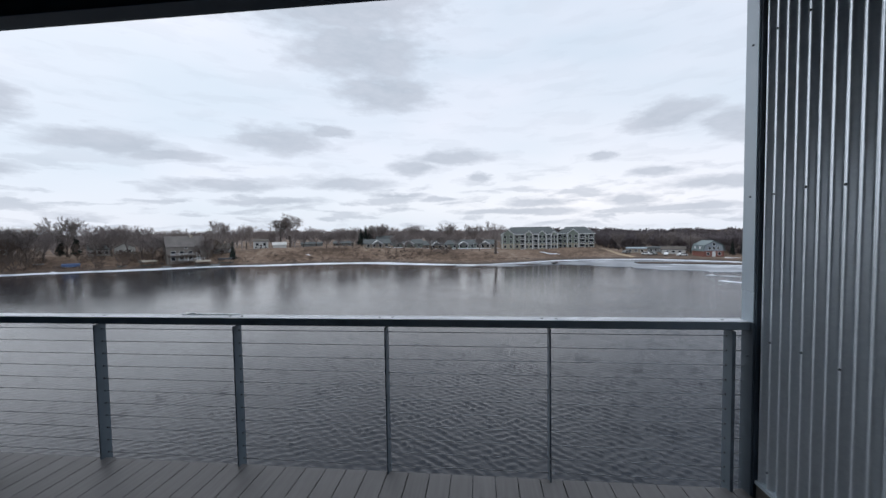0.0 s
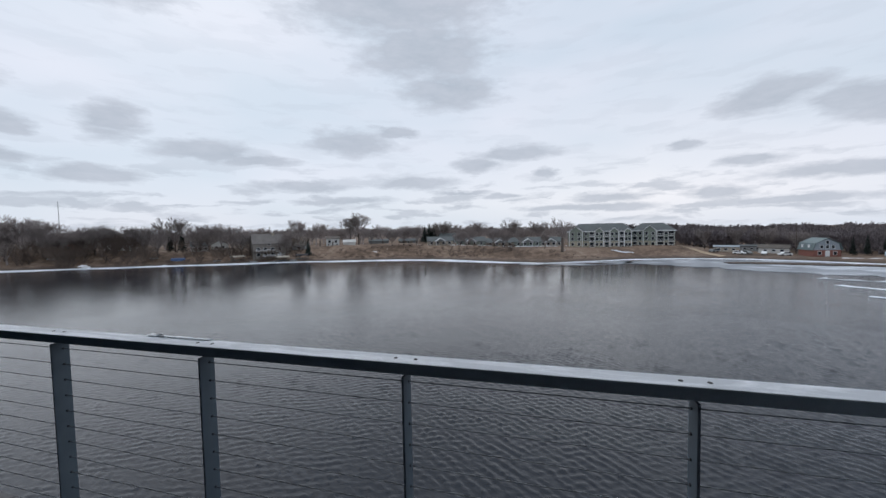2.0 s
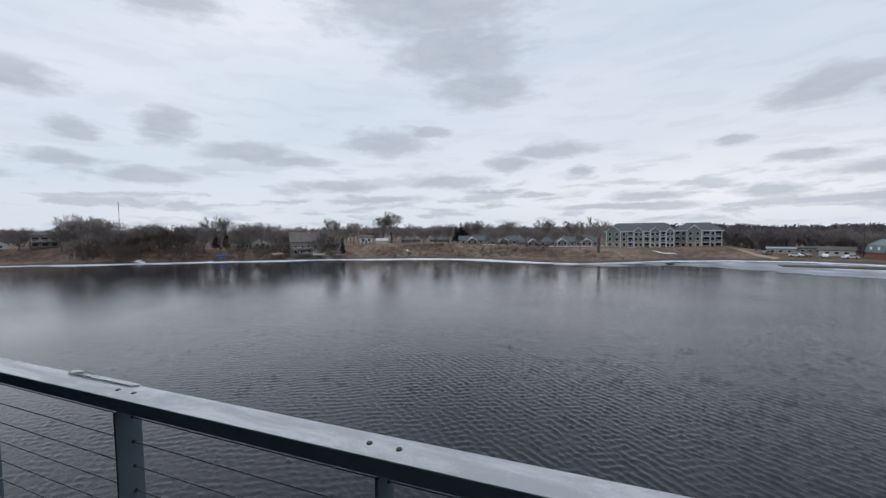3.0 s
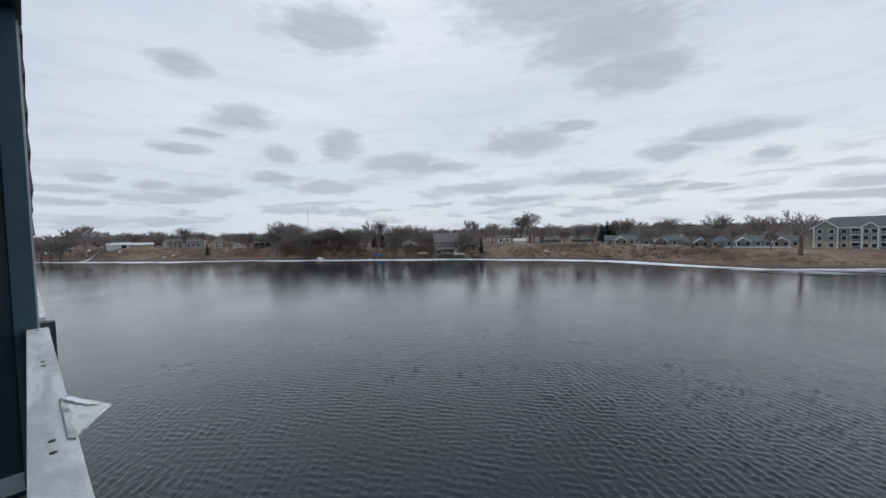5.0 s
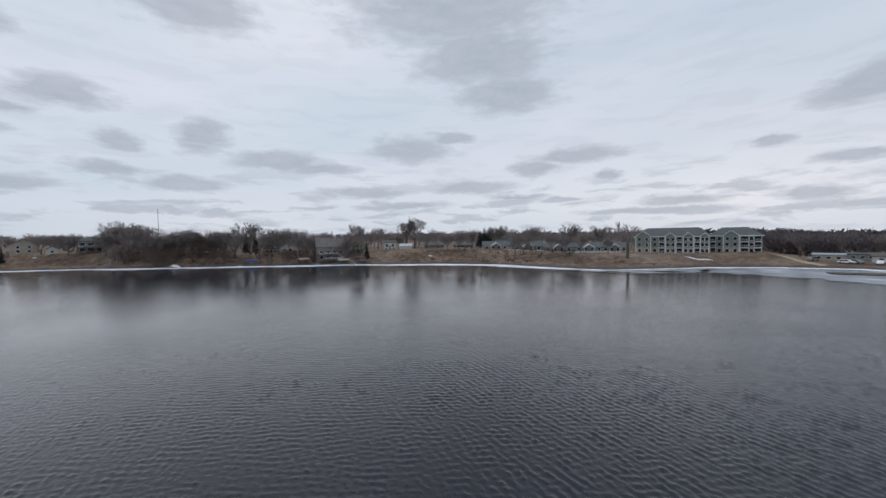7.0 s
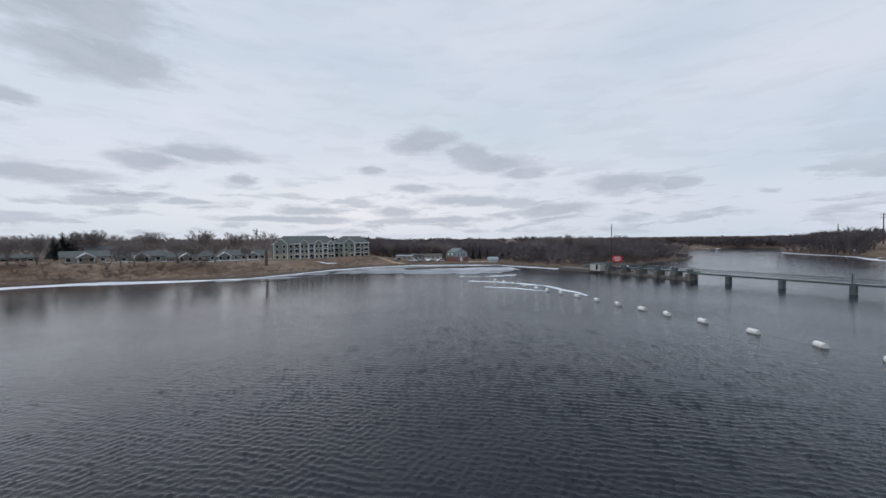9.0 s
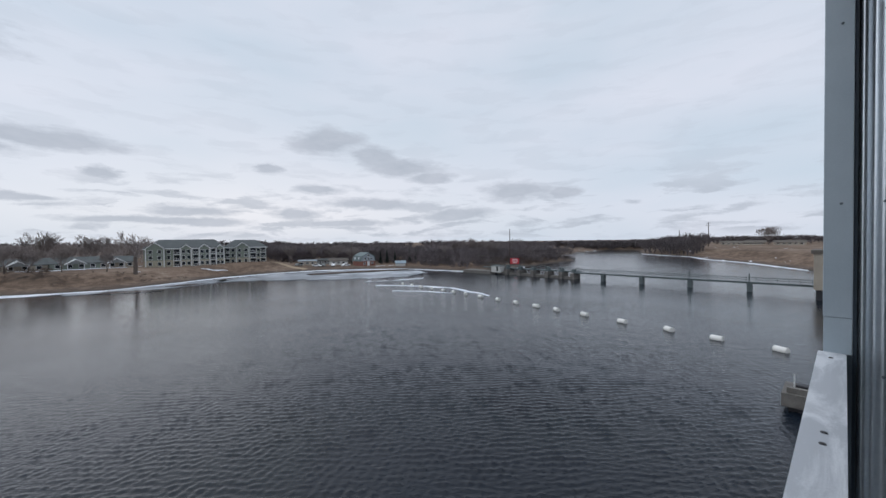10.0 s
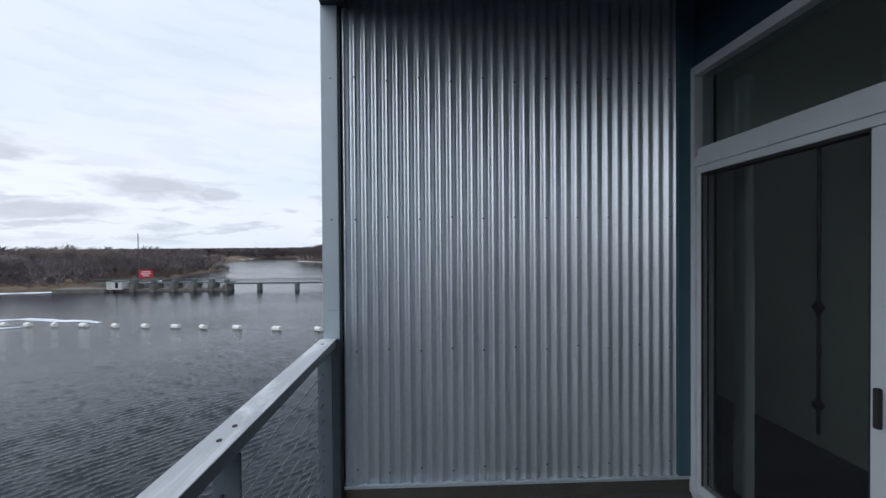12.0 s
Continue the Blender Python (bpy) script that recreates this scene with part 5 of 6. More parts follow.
def dock_stack(az, d, turn, n, label):
    x, y, z = spot(az, d)
    t = thing("dock_stack", label, "dock", at=Matrix.Translation((x, y, max(z, WATER_Z + 0.1))) @ pose(0, 0, 0, 0, 0, az + turn))
    for k in range(n):
        part("dock_section", boxed(-1.7 + 0.12 * (k % 2), -0.6, 0.02 + k * 0.2, 1.7 + 0.12 * (k % 2), 0.6, 0.16 + k * 0.2, bevel=0.02), M["grey_wall"], t)
    for sx in (-1.2, 1.2):
        part("leg", rod(bmesh.new(), (sx, 0.7, -0.3), (sx, 0.7, 1.7), 0.035, seg=6), M["bridge"], t)


boat_lift(38.8, 197, 15, "tan_wall", "boat lift with a tan arched canopy on the bank")
boat_lift(36.1, 196, -20, "gasket", "boat lift with a dark arched canopy on the bank")
boat_lift(44.4, 205, 30, "tan_wall", "boat lift with a tan arched canopy on the bank")
for az_, d_, t_, n_ in ((42.6, 200, 20, 4), (40.0, 196, -30, 3), (37.4, 194, 5, 5), (46.8, 209, 40, 3), (53.4, 227, 10, 3), (66.4, 262, 5, 4), (70.8, 272, 20, 3), (62.0, 250, -10, 3)):
    dock_stack(az_, d_, t_, n_, "stacked pale dock sections on the bank")

# ---- trees ----
def tree_parts(seed, height, spread, levels=4, twig_r=0.03, trunk_r=None, fork=0.25, forks=(6, 5, 5, 3), droop=0.0, columnar=False, cuts=(3, 2, 1, 1)):
    """Two lists of tapered limbs (from, to, radius, radius, sides): trunk and crown of a bare tree."""
    rnd = random.Random(seed)
    trunk, crown = [], []
    tr = trunk_r or height * 0.022

    def grow(p, d, length, r, level):
        steps = cuts[level]
        for s in range(steps):
            d = (d + Vector((rnd.uniform(-1, 1), rnd.uniform(-1, 1), rnd.uniform(-0.6, 0.9 - droop))) * (0.14 if level < 2 else 0.2)).normalized()
            q = p + d * (length / steps)
            r2 = max(twig_r * 0.6, r * (0.8 if s < steps - 1 else 0.62))
            crown.append((p, q, r, r2, 5 if level == 0 else 4 if level == 1 else 3))
            p, r = q, r2
            if level + 1 < levels:
                kids = forks[level] if s == steps - 1 else max(1, forks[level] // 3)
                for _ in range(kids):
                    side = Vector((rnd.uniform(-1, 1), rnd.uniform(-1, 1), rnd.uniform(-0.35, 0.7))).normalized()
                    nd = (d * (0.8 if not columnar else 1.3) + side * 0.7 + Vector((0, 0, 0.18))).normalized()
                    grow(p, nd, length * rnd.uniform(0.5, 0.72), max(twig_r, r * rnd.uniform(0.5, 0.7)), level + 1)

    p = Vector((0, 0, -0.4))
    n = 4
    for s in range(n):
        q = Vector((rnd.uniform(-1, 1) * 0.02 * height * s / n, rnd.uniform(-1, 1) * 0.02 * height * s / n, height * fork * (s + 1) / n))
        trunk.append((p, q, tr * (1.25 - 0.35 * s / n), tr * (1.25 - 0.35 * (s + 1) / n), 8))
        p = q
    for k in range(forks[0]):
        a = 2 * math.pi * (k + rnd.uniform(-0.3, 0.3)) / forks[0]
        tilt = spread * rnd.uniform(0.6, 1.1)
        d = Vector((math.cos(a) * math.sin(tilt), math.sin(a) * math.sin(tilt), math.cos(tilt)))
        grow(p, d, height * (1 - fork) * rnd.uniform(0.36, 0.5), tr * rnd.uniform(0.45, 0.65), 0)
    return trunk, crown


def limbs_mesh(name, limbs, mat):
    """Join tapered limbs into one mesh, quickly."""
    verts, faces = [], []
    for p, q, r0, r1, n in limbs:
        d = (q - p).normalized()
        u = d.orthogonal().normalized()
        v = d.cross(u)
        k = len(verts)
        for c, r in ((p, r0), (q, r1)):
            for i in range(n):
                a = 2 * math.pi * i / n
                verts.append(tuple(c + u * (math.cos(a) * r) + v * (math.sin(a) * r)))
        faces += [(k + i, k + (i + 1) % n, k + n + (i + 1) % n, k + n + i) for i in range(n)]
        if n > 4:
            faces.append(tuple(k + n + i for i in range(n)))
    me = bpy.data.meshes.new(name)
    me.from_pydata(verts, [], faces)
    me.materials.append(mat)
    return me


def bare_tree(seed, height, spread, label, twig="twig", **kw):
    t = thing("bare_tree", label, "tree", group="bare lakeside trees")
    tr, cr = tree_parts(seed, height, spread, **kw)
    part("trunk", limbs_mesh("trunk", tr, M["bark"]), None, t, "grey-brown tapered trunk")
    part("crown", limbs_mesh("crown", cr, M[twig]), None, t, "bare branching crown of fine twigs")
    return t


def conifer(seed, height, label, lean=0.17):
    rnd = random.Random(seed)
    t = thing("conifer", label, "tree", group="dark conifers")
    part("trunk", limbs_mesh("trunk", [(Vector((0, 0, -0.4)), Vector((0, 0, height * 0.97)), height * 0.018, 0.03, 7)], M["bark"]), None, t)
    limbs = []
    z = height * 0.1
    while z < height:
        reach = (1 - z / height) ** 0.85 * height * lean + 0.1
        for k in range(11):
            a = rnd.uniform(0, 2 * math.pi)
            L = reach * rnd.uniform(0.6, 1.12)
            p, q = Vector((0, 0, z)), Vector((math.cos(a) * L, math.sin(a) * L, z - L * rnd.uniform(0.1, 0.4)))
            limbs.append((p, q, 0.05 + 0.09 * reach, 0.03, 3))
            for j in range(4):
                m = p.lerp(q, rnd.uniform(0.3, 1))
                w = m + Vector((rnd.uniform(-1, 1), rnd.uniform(-1, 1), rnd.uniform(-0.7, 0.1))) * reach * 0.28
                limbs.append((m, w, 0.06 + 0.05 * reach, 0.02, 3))
        z += height * 0.026
    part("crown", limbs_mesh("crown", limbs, M["needles"]), None, t, "dark green needled crown")
    return t


def place(t, az, d, turn=0.0, s=1.0):
    x, y, z = spot(az, d)
    m = Matrix.Translation((x, y, z - 0.1)) @ pose(0, 0, 0, 0, 0, turn) @ Matrix.Diagonal((s, s, s, 1))
    return m


# single trees that stand out
big = bare_tree(11, 18, 0.6, "tall bare cottonwood standing above the houses", levels=4, twig_r=0.045, trunk_r=0.4, fork=0.36, forks=(6, 5, 5, 3))
big.matrix_world = place(big, 28.0, 222)
copy_thing(big, Matrix.Translation(spot(29.2, 221)) @ pose(0, 0, -0.1, 0, 0, 130) @ Matrix.Diagonal((0.85, 0.85, 0.9, 1)))
dead = bare_tree(23, 17.5, 0.85, "gnarled old bare tree with crooked limbs on the bank", levels=3, twig_r=0.1, trunk_r=0.55, fork=0.36, forks=(5, 3, 3))
dead.matrix_world = place(dead, -2.9, 172)
pine = conifer(4, 13, "tall dark spruce on the shore")
pine.matrix_world = place(pine, 51.7, 238)
copy_thing(pine, place(pine, 50.5, 240, 70, 1.08))
copy_thing(pine, place(pine, 73.7, 292, 130, 0.72))
for az_, s_ in ((17.9, 0.88), (17.2, 1.0), (16.5, 0.94)):
    p_ = copy_thing(pine, place(pine, az_, 236, az_ * 40, s_))
    p_.scale = (s_ * 1.9, s_ * 1.9, s_)
for az_, d_, s_ in ((-33.2, 212, .6), (-34.2, 214, .65), (-35.4, 216, .55), (-37.6, 214, .6), (-38.6, 216, .62), (-41.2, 222, .5)):
    copy_thing(pine, place(pine, az_, d_, az_ * 55, s_))
tagged(copy_thing(pine, place(pine, 35.3, 201, 10, 0.7) @ Matrix.Diagonal((1.3, 1.3, 1, 1))), "narrow dark leaning evergreen at the water's edge")

protos = [bare_tree(s, 12, 0.85, "bare deciduous tree on the lake bank", levels=4, twig_r=0.036, forks=(7, 5, 4, 3), fork=0.22) for s in (31, 32, 33)]
protos += [bare_tree(s, 13, 0.55, "slender bare tree on the lake bank", levels=4, twig_r=0.036, forks=(6, 5, 4, 3), columnar=True, fork=0.25) for s in (41, 42)]
SPOTS = [(88.6, 405, 1.8), (87.9, 398, 1.6), (87.2, 392, 1.7), (86.4, 410, 1.6), (85.2, 420, 1.6), (83.6, 380, .75), (80.9, 400, .8), (76.6, 360, .75), (74.4, 330, .7), (65.2, 262, 1.25), (63.9, 258, 1.35), (62.6, 255, 1.3), (58.6, 243, 1.2), (51.2, 234, 1.15), (36.6, 212, 1.0), (24.4, 218, .7), (15.2, 232, .95), (9.9, 228, .95), (4.4, 230, 1.0), (0.6, 230, .9), (61.5, 248, .95), (59.5, 246, .9), (57.6, 246, 1.0), (55.4, 236, 1.0), (54.2, 232, .9), (53.0, 230, 1.0), (49.0, 226, 1.0),
         (47.6, 224, 1.05), (46.2, 222, .95), (44.9, 216, 1.05), (43.9, 214, .9), (42.9, 212, .75), (39.3, 207, .6), (38.2, 206, .7), (33.6, 226, .9), (26.2, 218, .6), (23.0, 200, .6), (21.2, 200, .65),
         (19.2, 198, .6), (12.6, 188, .6), (11.4, 186, .65), (7.2, 182, .75), (5.6, 184, .6), (3.2, 180, .55), (-0.4, 176, .45), (66, 270, .9), (69, 282, .8), (71, 290, .85), (76, 330, .9),
         (79, 372, .9), (82, 405, .75), (84, 425, .9), (-84.4, 500, 1.5), (-20.4, 220, .7), (-23.6, 228, .75), (-26.4, 230, .8), (-29.2, 218, .7), (-43.0, 214, .8), (-44.6, 218, .85), (-46.4, 214, .8), (-48.0, 216, .9), (-50.6, 208, .8)]
rnd = random.Random(77)
used = set()
for i, (az_, d_, s_) in enumerate(SPOTS):
    p_ = protos[i % len(protos)]
    m = place(p_, az_, d_, rnd.uniform(0, 360), s_ * (0.78 if az_ < 81 else 0.9) * rnd.uniform(0.92, 1.08))
    if id(p_) in used:
        copy_thing(p_, m)
    else:
        p_.matrix_world = m
        used.add(id(p_))


def woods(name, label, places, mat, seeds=(51, 52, 53, 54), height=12.0, levels=3, forks=(5, 4, 3), twig_r=0.05, spread=0.42, fork=0.2, columnar=True, cuts=(2, 2, 1), wide=1.25):
    """Many bare trees joined into one mesh: nobody could count them."""
    rnd = random.Random(seeds[0])
    protos = []
    for s in seeds:
        tr, cr = tree_parts(s, height, spread, levels=levels, twig_r=twig_r, forks=forks, fork=fork, columnar=columnar, cuts=cuts)
        me = limbs_mesh("tmp", tr + cr, M[mat])
        v = np.zeros(len(me.vertices) * 3)
        me.vertices.foreach_get("co", v)
        ls, lt = np.zeros(len(me.polygons), int), np.zeros(len(me.polygons), int)
        li = np.zeros(len(me.loops), int)
        me.polygons.foreach_get("loop_start", ls), me.polygons.foreach_get("loop_total", lt), me.loops.foreach_get("vertex_index", li)
        protos.append((v.reshape(-1, 3), ls, lt, li))
        bpy.data.meshes.remove(me)
    V, LS, LT, LI, nv, nl = [], [], [], [], 0, 0
    for x, y, z, s in places:
        v, ls, lt, li = protos[rnd.randrange(len(protos))]
        a = rnd.uniform(0, 6.283)
        rot = np.array([[math.cos(a), -math.sin(a), 0], [math.sin(a), math.cos(a), 0], [0, 0, 1]])
        V.append(v @ rot.T * (s * wide * rnd.uniform(0.85, 1.2), s * wide * rnd.uniform(0.85, 1.2), s) + (x, y, z - 0.1))
        LS.append(ls + nl), LT.append(lt), LI.append(li + nv)
        nv, nl = nv + len(v), nl + len(li)
    me = bpy.data.meshes.new(name)
    V, LS, LT, LI = np.concatenate(V), np.concatenate(LS), np.concatenate(LT), np.concatenate(LI)
    me.vertices.add(len(V)), me.loops.add(len(LI)), me.polygons.add(len(LS))
    me.vertices.foreach_set("co", V.ravel()), me.loops.foreach_set("vertex_index", LI)
    me.polygons.foreach_set("loop_start", LS)
    me.polygons.foreach_set("loop_total", LT)
    me.update(calc_edges=True)
    solid(name, me, M[mat], label, "woods", kind="stuff")


def band(seed, n, az0, az1, d0, d1, s0, s1, margin=4.0, avoid=()):
    rnd = random.Random(seed)
    out = []
    while len(out) < n:
        az, d, s = rnd.uniform(az0, az1), rnd.uniform(d0, d1), rnd.uniform(s0, s1)
        if any(a0 < az < a1 and d < dd for a0, a1, dd in avoid):
            continue
        x, y, z = spot(az, d)
        if z > WATER_Z + 0.4:
            out.append((x, y, z, s))
    return out


# behind the houses on the left and ahead
woods("woods", "band of bare grey-brown woods behind the lakeside houses", band(1, 80, 44, 68, 255, 320, .75, 1.0) + band(2, 135, -5, 46, 236, 290, .85, 1.12, avoid=((13, 16, 250), (30, 34, 250))) + band(3, 30, 68, 92, 370, 440, .8, 1.2), "twig")
woods("woods", "distant line of bare winter trees", band(4, 170, -6, 70, 300, 400, .85, 1.15) + band(5, 60, 60, 92, 430, 560, 1.0, 1.4), "twig", seeds=(61, 62, 63), levels=2, forks=(8, 7), twig_r=0.12, cuts=(3, 2), wide=1.8, fork=0.1)
woods("woods", "dense dark bare woods across the lake", band(6, 210, -46, -17, 232, 290, .7, .92) + band(7, 90, -60, -14, 320, 430, .9, 1.2) + band(14, 30, -19, -14, 228, 290, .65, .85), "twig_dark", seeds=(71, 72, 73), forks=(5, 4, 3), twig_r=0.09, fork=0.06, spread=0.8, wide=1.5)
woods("woods", "bare trees on the peninsula behind the dam", [(x, y, ground_at(x, y), s) for x, y, s in ((rnd.uniform(124, 240), rnd.uniform(110, 185), rnd.uniform(.5, .88)) for _ in range(280)) if ground_at(x, y) > -11.7 and not (x < 150 and y < 116)], "twig_dark", seeds=(81, 82, 83), fork=0.15, spread=0.55, twig_r=0.045)
woods("woods", "grove of dark bare trees on the river bend", band(9, 70, -78.2, -71.6, 322, 380, .9, 1.25), "twig_dark", seeds=(91, 92), fork=0.1, spread=0.6, twig_r=0.06)
woods("woods", "far line of trees along the river and horizon", band(10, 220, -92, -48, 520, 850, .8, 1.25) + band(19, 70, -72, -62, 475, 560, .7, 1.1) + band(12, 200, -46, 92, 520, 800, 1.2, 1.7), "twig_dark", seeds=(95, 96, 97), levels=2, forks=(7, 7), twig_r=0.16, spread=0.7, fork=0.06, cuts=(3, 2), wide=2.4)
woods("brush", "dense grey undergrowth under the trees behind the dam", [(x, y, ground_at(x, y), s) for x, y, s in ((rnd.uniform(122, 242), rnd.uniform(108, 190), rnd.uniform(.2, .34)) for _ in range(520)) if ground_at(x, y) > -11.8 and not (x < 150 and y < 116)], "twig_dark", seeds=(111, 112), height=11, levels=2, forks=(7, 6), fork=0.04, spread=0.9, twig_r=0.13, cuts=(2, 2), columnar=False, wide=1.5)
# brush on the banks
woods("brush", "thick brown brush at the foot of the bank", band(11, 60, 55, 64.5, 232, 256, .7, 1.0) + band(20, 60, 36, 56, 200, 240, .5, .85), "brush", seeds=(101, 102), height=11, fork=0.06, spread=0.6, twig_r=0.035)
woods("brush", "low brown shrubs scattered over the bank", band(15, 130, 36, 58, 196, 236, .15, .35) + band(16, 170, 4, 36, 170, 200, .1, .28) + band(17, 40, -8, 4, 162, 172, .1, .18) + band(21, 60, 64, 90, 285, 340, .1, .25), "brush", seeds=(105, 106), height=11, levels=2, forks=(6, 5), fork=0.03, spread=0.9, twig_r=0.1, cuts=(2, 2), columnar=False, wide=1.0)
woods("brush", "low dark brush along the far water's edge", band(18, 90, -60, -50, 165, 230, .25, .42), "brush", seeds=(103, 104), height=11, levels=2, forks=(7, 6), fork=0.04, spread=0.9, twig_r=0.1, cuts=(2, 2))

# snow lying in front of the townhouses and below the apartments
for az0, az1, d_, w_ in ((6.5, -2.2, 199.5, 1.6), (9.8, 7.5, 200, 1.0), (-9.5, -12.5, 187, 0.8), (14, 11.5, 199, 1.0), (88, 86.5, 372, 1.5), (86.3, 84.0, (364, 386), 0.9)):
    bm = bmesh.new()
    prev = None
    n_ = max(6, int(abs(az1 - az0) * 4))
    for i in range(n_ + 1):
        a_ = az0 + (az1 - az0) * i / n_
        w = w_ * min(1, 3 * i / n_ + 0.1, 3 * (n_ - i) / n_ + 0.1) * (0.8 + 0.5 * noise.noise((a_ * 2.1, w_ * 9, 0)))
        row = []
        for s in (-w, 0, w):
            u_ = d_[0] + (d_[1] - d_[0]) * i / n_ if isinstance(d_, tuple) else d_
            x, y, z = spot(a_, u_ + s + 0.6 * math.sin(a_ * 3))
            row.append(bm.verts.new((x, y, z + (0.22 if s == 0 else 0.08))))
        if prev:
            for j in range(2):
                bm.faces.new((prev[j], prev[j + 1], row[j + 1], row[j]))
        prev = row
    bmesh.ops.recalc_face_normals(bm, faces=bm.faces)
    solid("snow_patch", bm, M["ice"], "low ridge of old snow on the grass", "snow")

# ---- masts, poles, track, small things on the banks ----
def mast(name, label, az, d, top, r, mat="bridge", arms=()):
    x, y, z = spot(az, d)
    t = thing(name, label, "mast", at=Matrix.Translation((x, y, z)) @ pose(0, 0, 0, 0, 0, az))
    part("pole", rod(bmesh.new(), (0, 0, -0.5), (0, 0, top - z), r, r * 0.6, 8), M[mat], t)
    for zz, w in arms:
        part("crossarm", boxed(-w, -0.12, top - z - zz - 0.12, w, 0.12, top - z - zz + 0.12), M[mat], t)
    return t


mast("radio_mast", "thin distant radio mast above the trees", 61.1, 600, 43, 0.35, "bridge")
mast("utility_pole", "tall wooden utility pole by the trailers", -28.9, 212, 2.0, 0.16, "bark", ((1.0, 1.2),))
mast("utility_pole", "tall dark pole rising behind the red sign", -53.1, 178, 7.0, 0.22, "bark", ())
mast("utility_pole", "tall dark pole with crossarms on the far rise", -78.7, 430, 16.2, 0.45, "bark", ((1.0, 1.8), (3.0, 1.8)))
mast("utility_pole", "distant pole above the river grove", -75.6, 480, 10, 0.5, "bark", ())
wt = mast("water_tower", "distant pale water tower on a thin stem", -42.4, 900, 7, 1.2, "trim")
part("tank", rod(rod(bmesh.new(), (0, 0, 8.5), (0, 0, 11.5), 1.5, 6.0, 16), (0, 0, 11.5), (0, 0, 13.5), 6.0, 4.0, 16), M["trim"], wt)

x, y, z = spot(51.0, 219)
tarp = thing("covered_boat", "small boat under a blue cover on the shore ice", "boat", at=Matrix.Translation((x, y, z)) @ pose(0, 0, 0, 0, 0, 40))
part("cover", prism(bmesh.new(), [(-1.3, 0.0), (1.3, 0.0), (0.9, 1.1), (0, 1.5), (-0.9, 1.1)], -2.8, 2.8, "x"), M["blue"], tarp)
part("hull", prism(bmesh.new(), [(-0.85, 0.3), (0.85, 0.3), (0.5, -0.2), (-0.5, -0.2)], -1.8, 1.8, "x"), M["white"], tarp)

# pale track climbing past the end of the apartments
bm = bmesh.new()
prev = None
for i in range(25):
    u = i / 24
    x, y = 63 + 10 * u + 2 * math.sin(u * 3), 182 + 22 * (1 - u) - 6 * math.sin(u * 2.5)
    w = 1.8
    row = []
    for s in (-w, w):
        xx, yy = x + s, y + s * 0.5
        row.append(bm.verts.new((xx, yy, ground_at(xx, yy) + 0.15)))
    if prev:
        bm.faces.new((prev[0], prev[1], row[1], row[0]))
    prev = row
bmesh.ops.recalc_face_normals(bm, faces=bm.faces)
solid("path", bm, M["path"], "pale bare-earth track up the grassy bank", "path", kind="structure")

# pale parked cars and vans by the trailers
def car(az, d, mat, label, turn=0.0, L=4.4):
    x, y, z = spot(az, d)
    t = thing("car", label, "car", at=Matrix.Translation((x, y, z + 0.05)) @ pose(0, 0, 0, 0, 0, az + turn), group="parked cars")
    part("body", prism(bmesh.new(), [(-L / 2, .35), (L / 2, .35), (L / 2, .85), (L * .3, .95), (L * .15, 1.45), (-L * .3, 1.45), (-L * .42, .95), (-L / 2, .9)], -.85, .85, "y"), M[mat], t)
    part("glazing", prism(bmesh.new(), [(L * .27, .96), (L * .13, 1.4), (-L * .28, 1.4), (-L * .38, .96)], -.86, .86, "y"), M["window"], t)
    for wx in (-L * .3, L * .3):
        for s in (-.8, .8):
            part("wheel", rod(bmesh.new(), (wx, s - .1, .32), (wx, s + .1, .32), .33, seg=12), M["gasket"], t)


for az_, d_, m_ in ((-23.9, 203, "white"), (-24.6, 205, "grey_wall"), (-26.2, 204, "white"), (-28.0, 203, "white"), (-21.4, 206, "grey_wall"), (-40.3, 214, "white")):
    car(az_, d_, m_, "pale parked car beyond the water" if m_ == "white" else "grey parked car beyond the water", az_ * 31)

LAKE |= set(scene.objects) - BEFORE_FAR
bpy.context.view_layer.update()
for ob in LAKE:
    if ob.parent is None:
        ob.matrix_world = pose(0, 0, 0, 0, 0, LAKE_TURN) @ ob.matrix_world

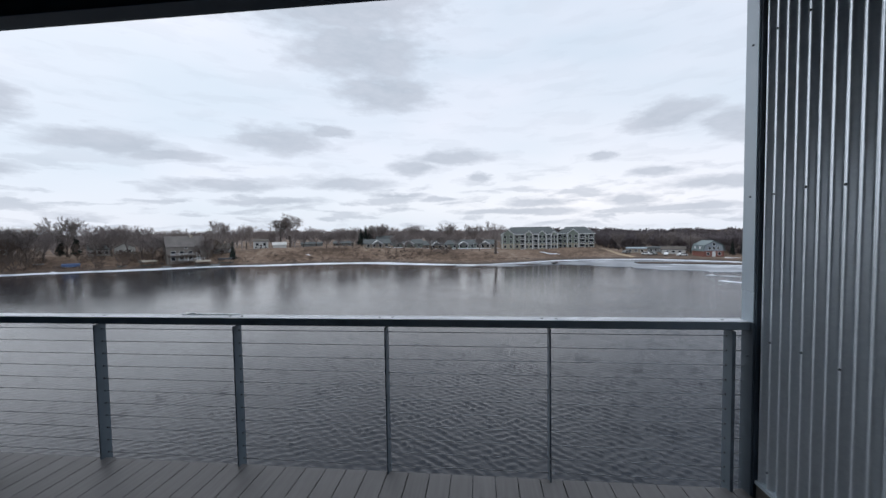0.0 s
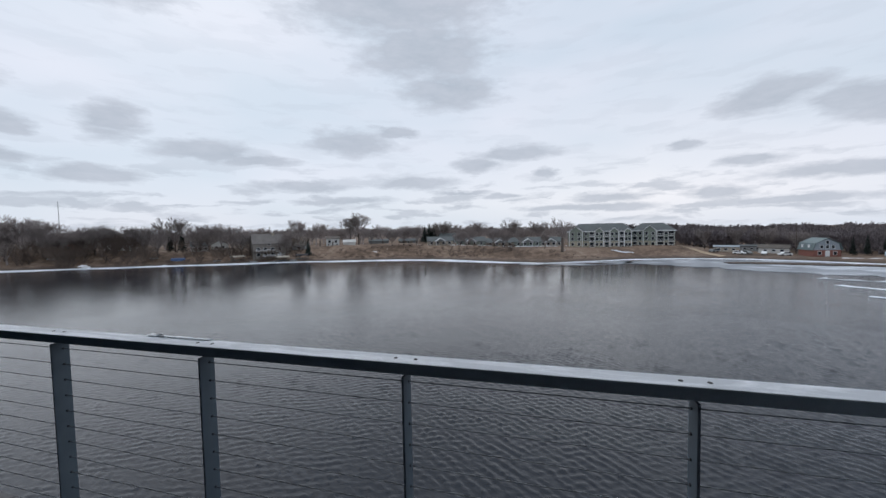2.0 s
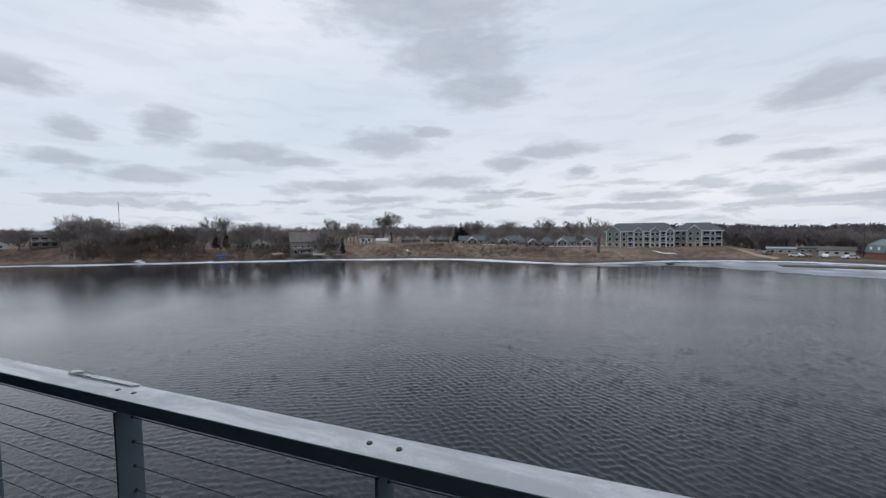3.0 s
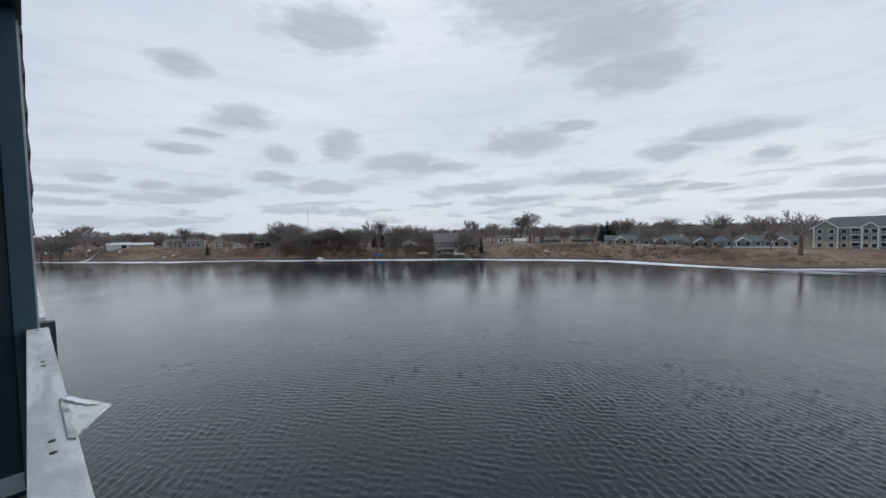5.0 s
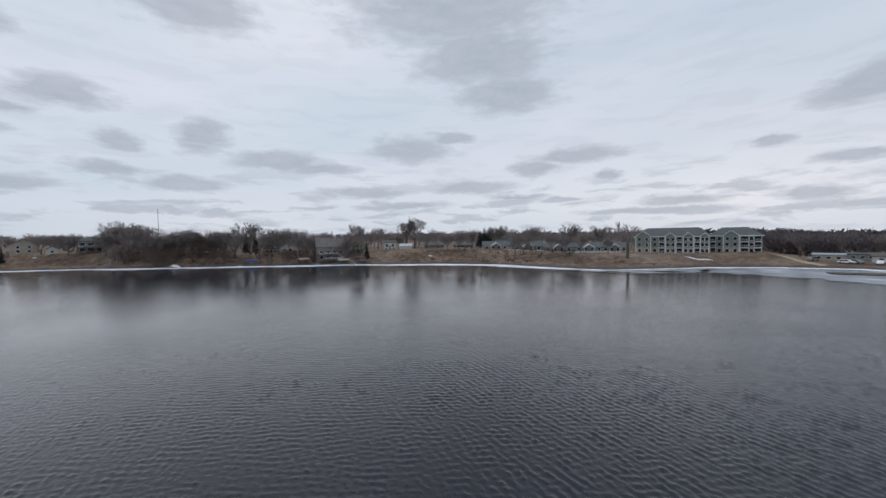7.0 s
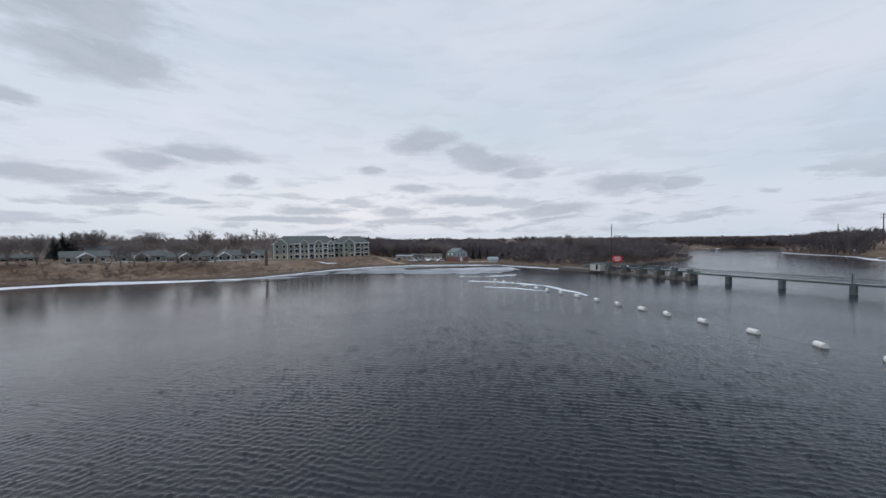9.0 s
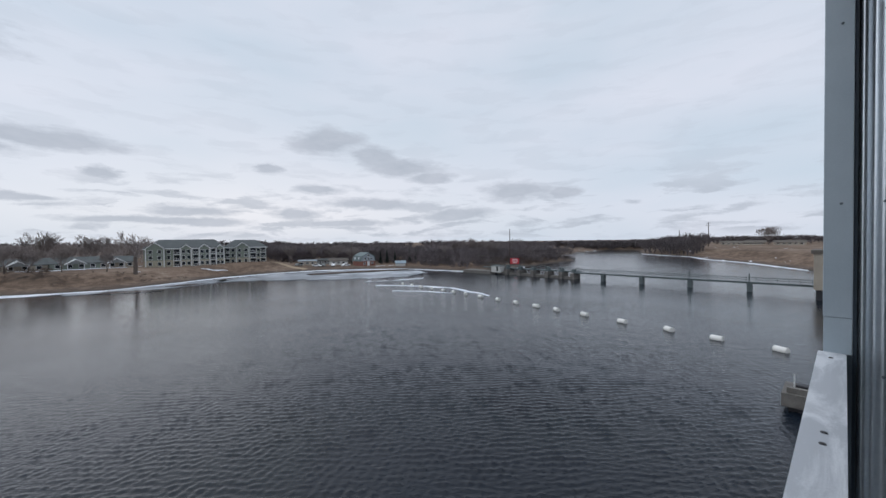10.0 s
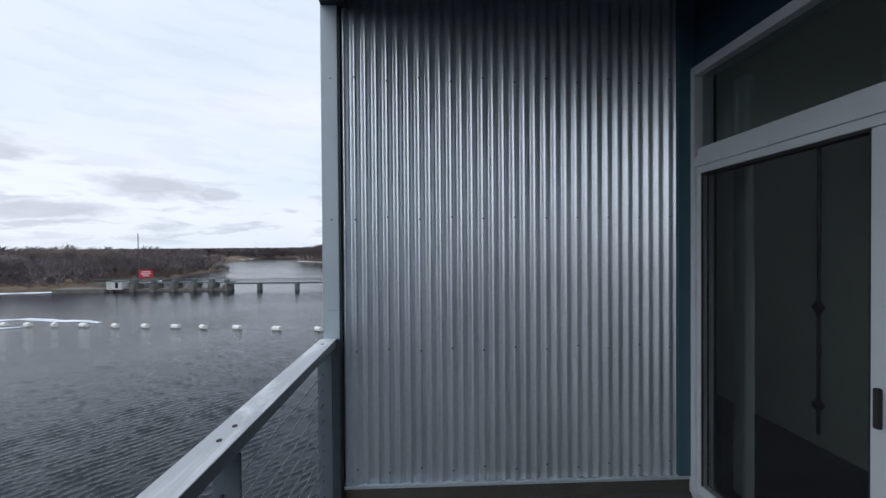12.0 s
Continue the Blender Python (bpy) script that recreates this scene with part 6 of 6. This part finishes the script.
# ---- small repeated pieces ----
BOARD = {}
bx = -0.528 - 0.146 * 22
k = 0
while bx < XR - 0.01:
    x0, x1 = max(bx + 0.0025, XL + 0.003), min(bx + 0.1435, XR - 0.001)
    w = round(x1 - x0, 4)
    if w > 0.02:
        if w not in BOARD:
            BOARD[w] = to_mesh(boxed(-w / 2, YB - 0.1, -0.028, w / 2, -0.008, 0.0, bevel=0.0025), "board")
            BOARD[w].materials.append(M["deck"])
        part("board", BOARD[w], None, floor, at=Matrix.Translation(((x0 + x1) / 2, 0, 0.0)))
    bx += 0.146
    k += 1

LAP = to_mesh(lap(-YB - 0.105), "lap_board")
LAP.materials.append(M["siding"])
for i in range(18):
    part("lap_board", LAP, None, wall_w, at=Matrix.Translation((XL - 0.022, -0.105, 0.126 + i * 0.183)))


def lap_x(x0, x1):
    bm = prism(bmesh.new(), [(-0.02, 0.0), (0.012, 0.0), (0.012, 0.006), (0.0, 0.195), (-0.02, 0.195)], x0, x1, "y")
    bm.transform(Matrix(((0, 1, 0, 0), (1, 0, 0, 0), (0, 0, 1, 0), (0, 0, 0, 1))))
    bmesh.ops.recalc_face_normals(bm, faces=bm.faces)
    me = to_mesh(bm, "lap_board")
    me.materials.append(M["siding"])
    return me


LAP_S = lap_x(XL, DOOR_X0 - 0.162)
LAP_H = lap_x(DOOR_X0 - 0.16, XR - 0.03)
for i in range(18):
    part("lap_board", LAP_S, None, wall_s, at=Matrix.Translation((0, YB - 0.002, 0.01 + i * 0.183)))
for i in range(3):
    part("lap_board", LAP_H, None, wall_s, at=Matrix.Translation((0, YB - 0.002, 2.932 + i * 0.183)))

# lap siding of the outer face, seen edge-on
for zone, (x0, x1, y, z0, n) in enumerate(((-6.2, XL - 0.52, 0.012, 2.05, 12), (-13.0, -6.6, 0.03, 1.75, 14))):
    bm = prism(bmesh.new(), [(-0.06, 0.0), (0.022, 0.0), (0.022, 0.01), (0.004, 0.30), (-0.06, 0.30)], x0, x1, "y")
    bm.transform(Matrix(((0, 1, 0, 0), (1, 0, 0, 0), (0, 0, 1, 0), (0, 0, 0, 1))))
    bmesh.ops.recalc_face_normals(bm, faces=bm.faces)
    me = to_mesh(bm, "lap_board")
    me.materials.append(M["outer_siding"])
    for i in range(n):
        part("lap_board", me, None, facade, at=Matrix.Translation((0, y, z0 + i * 0.29)))
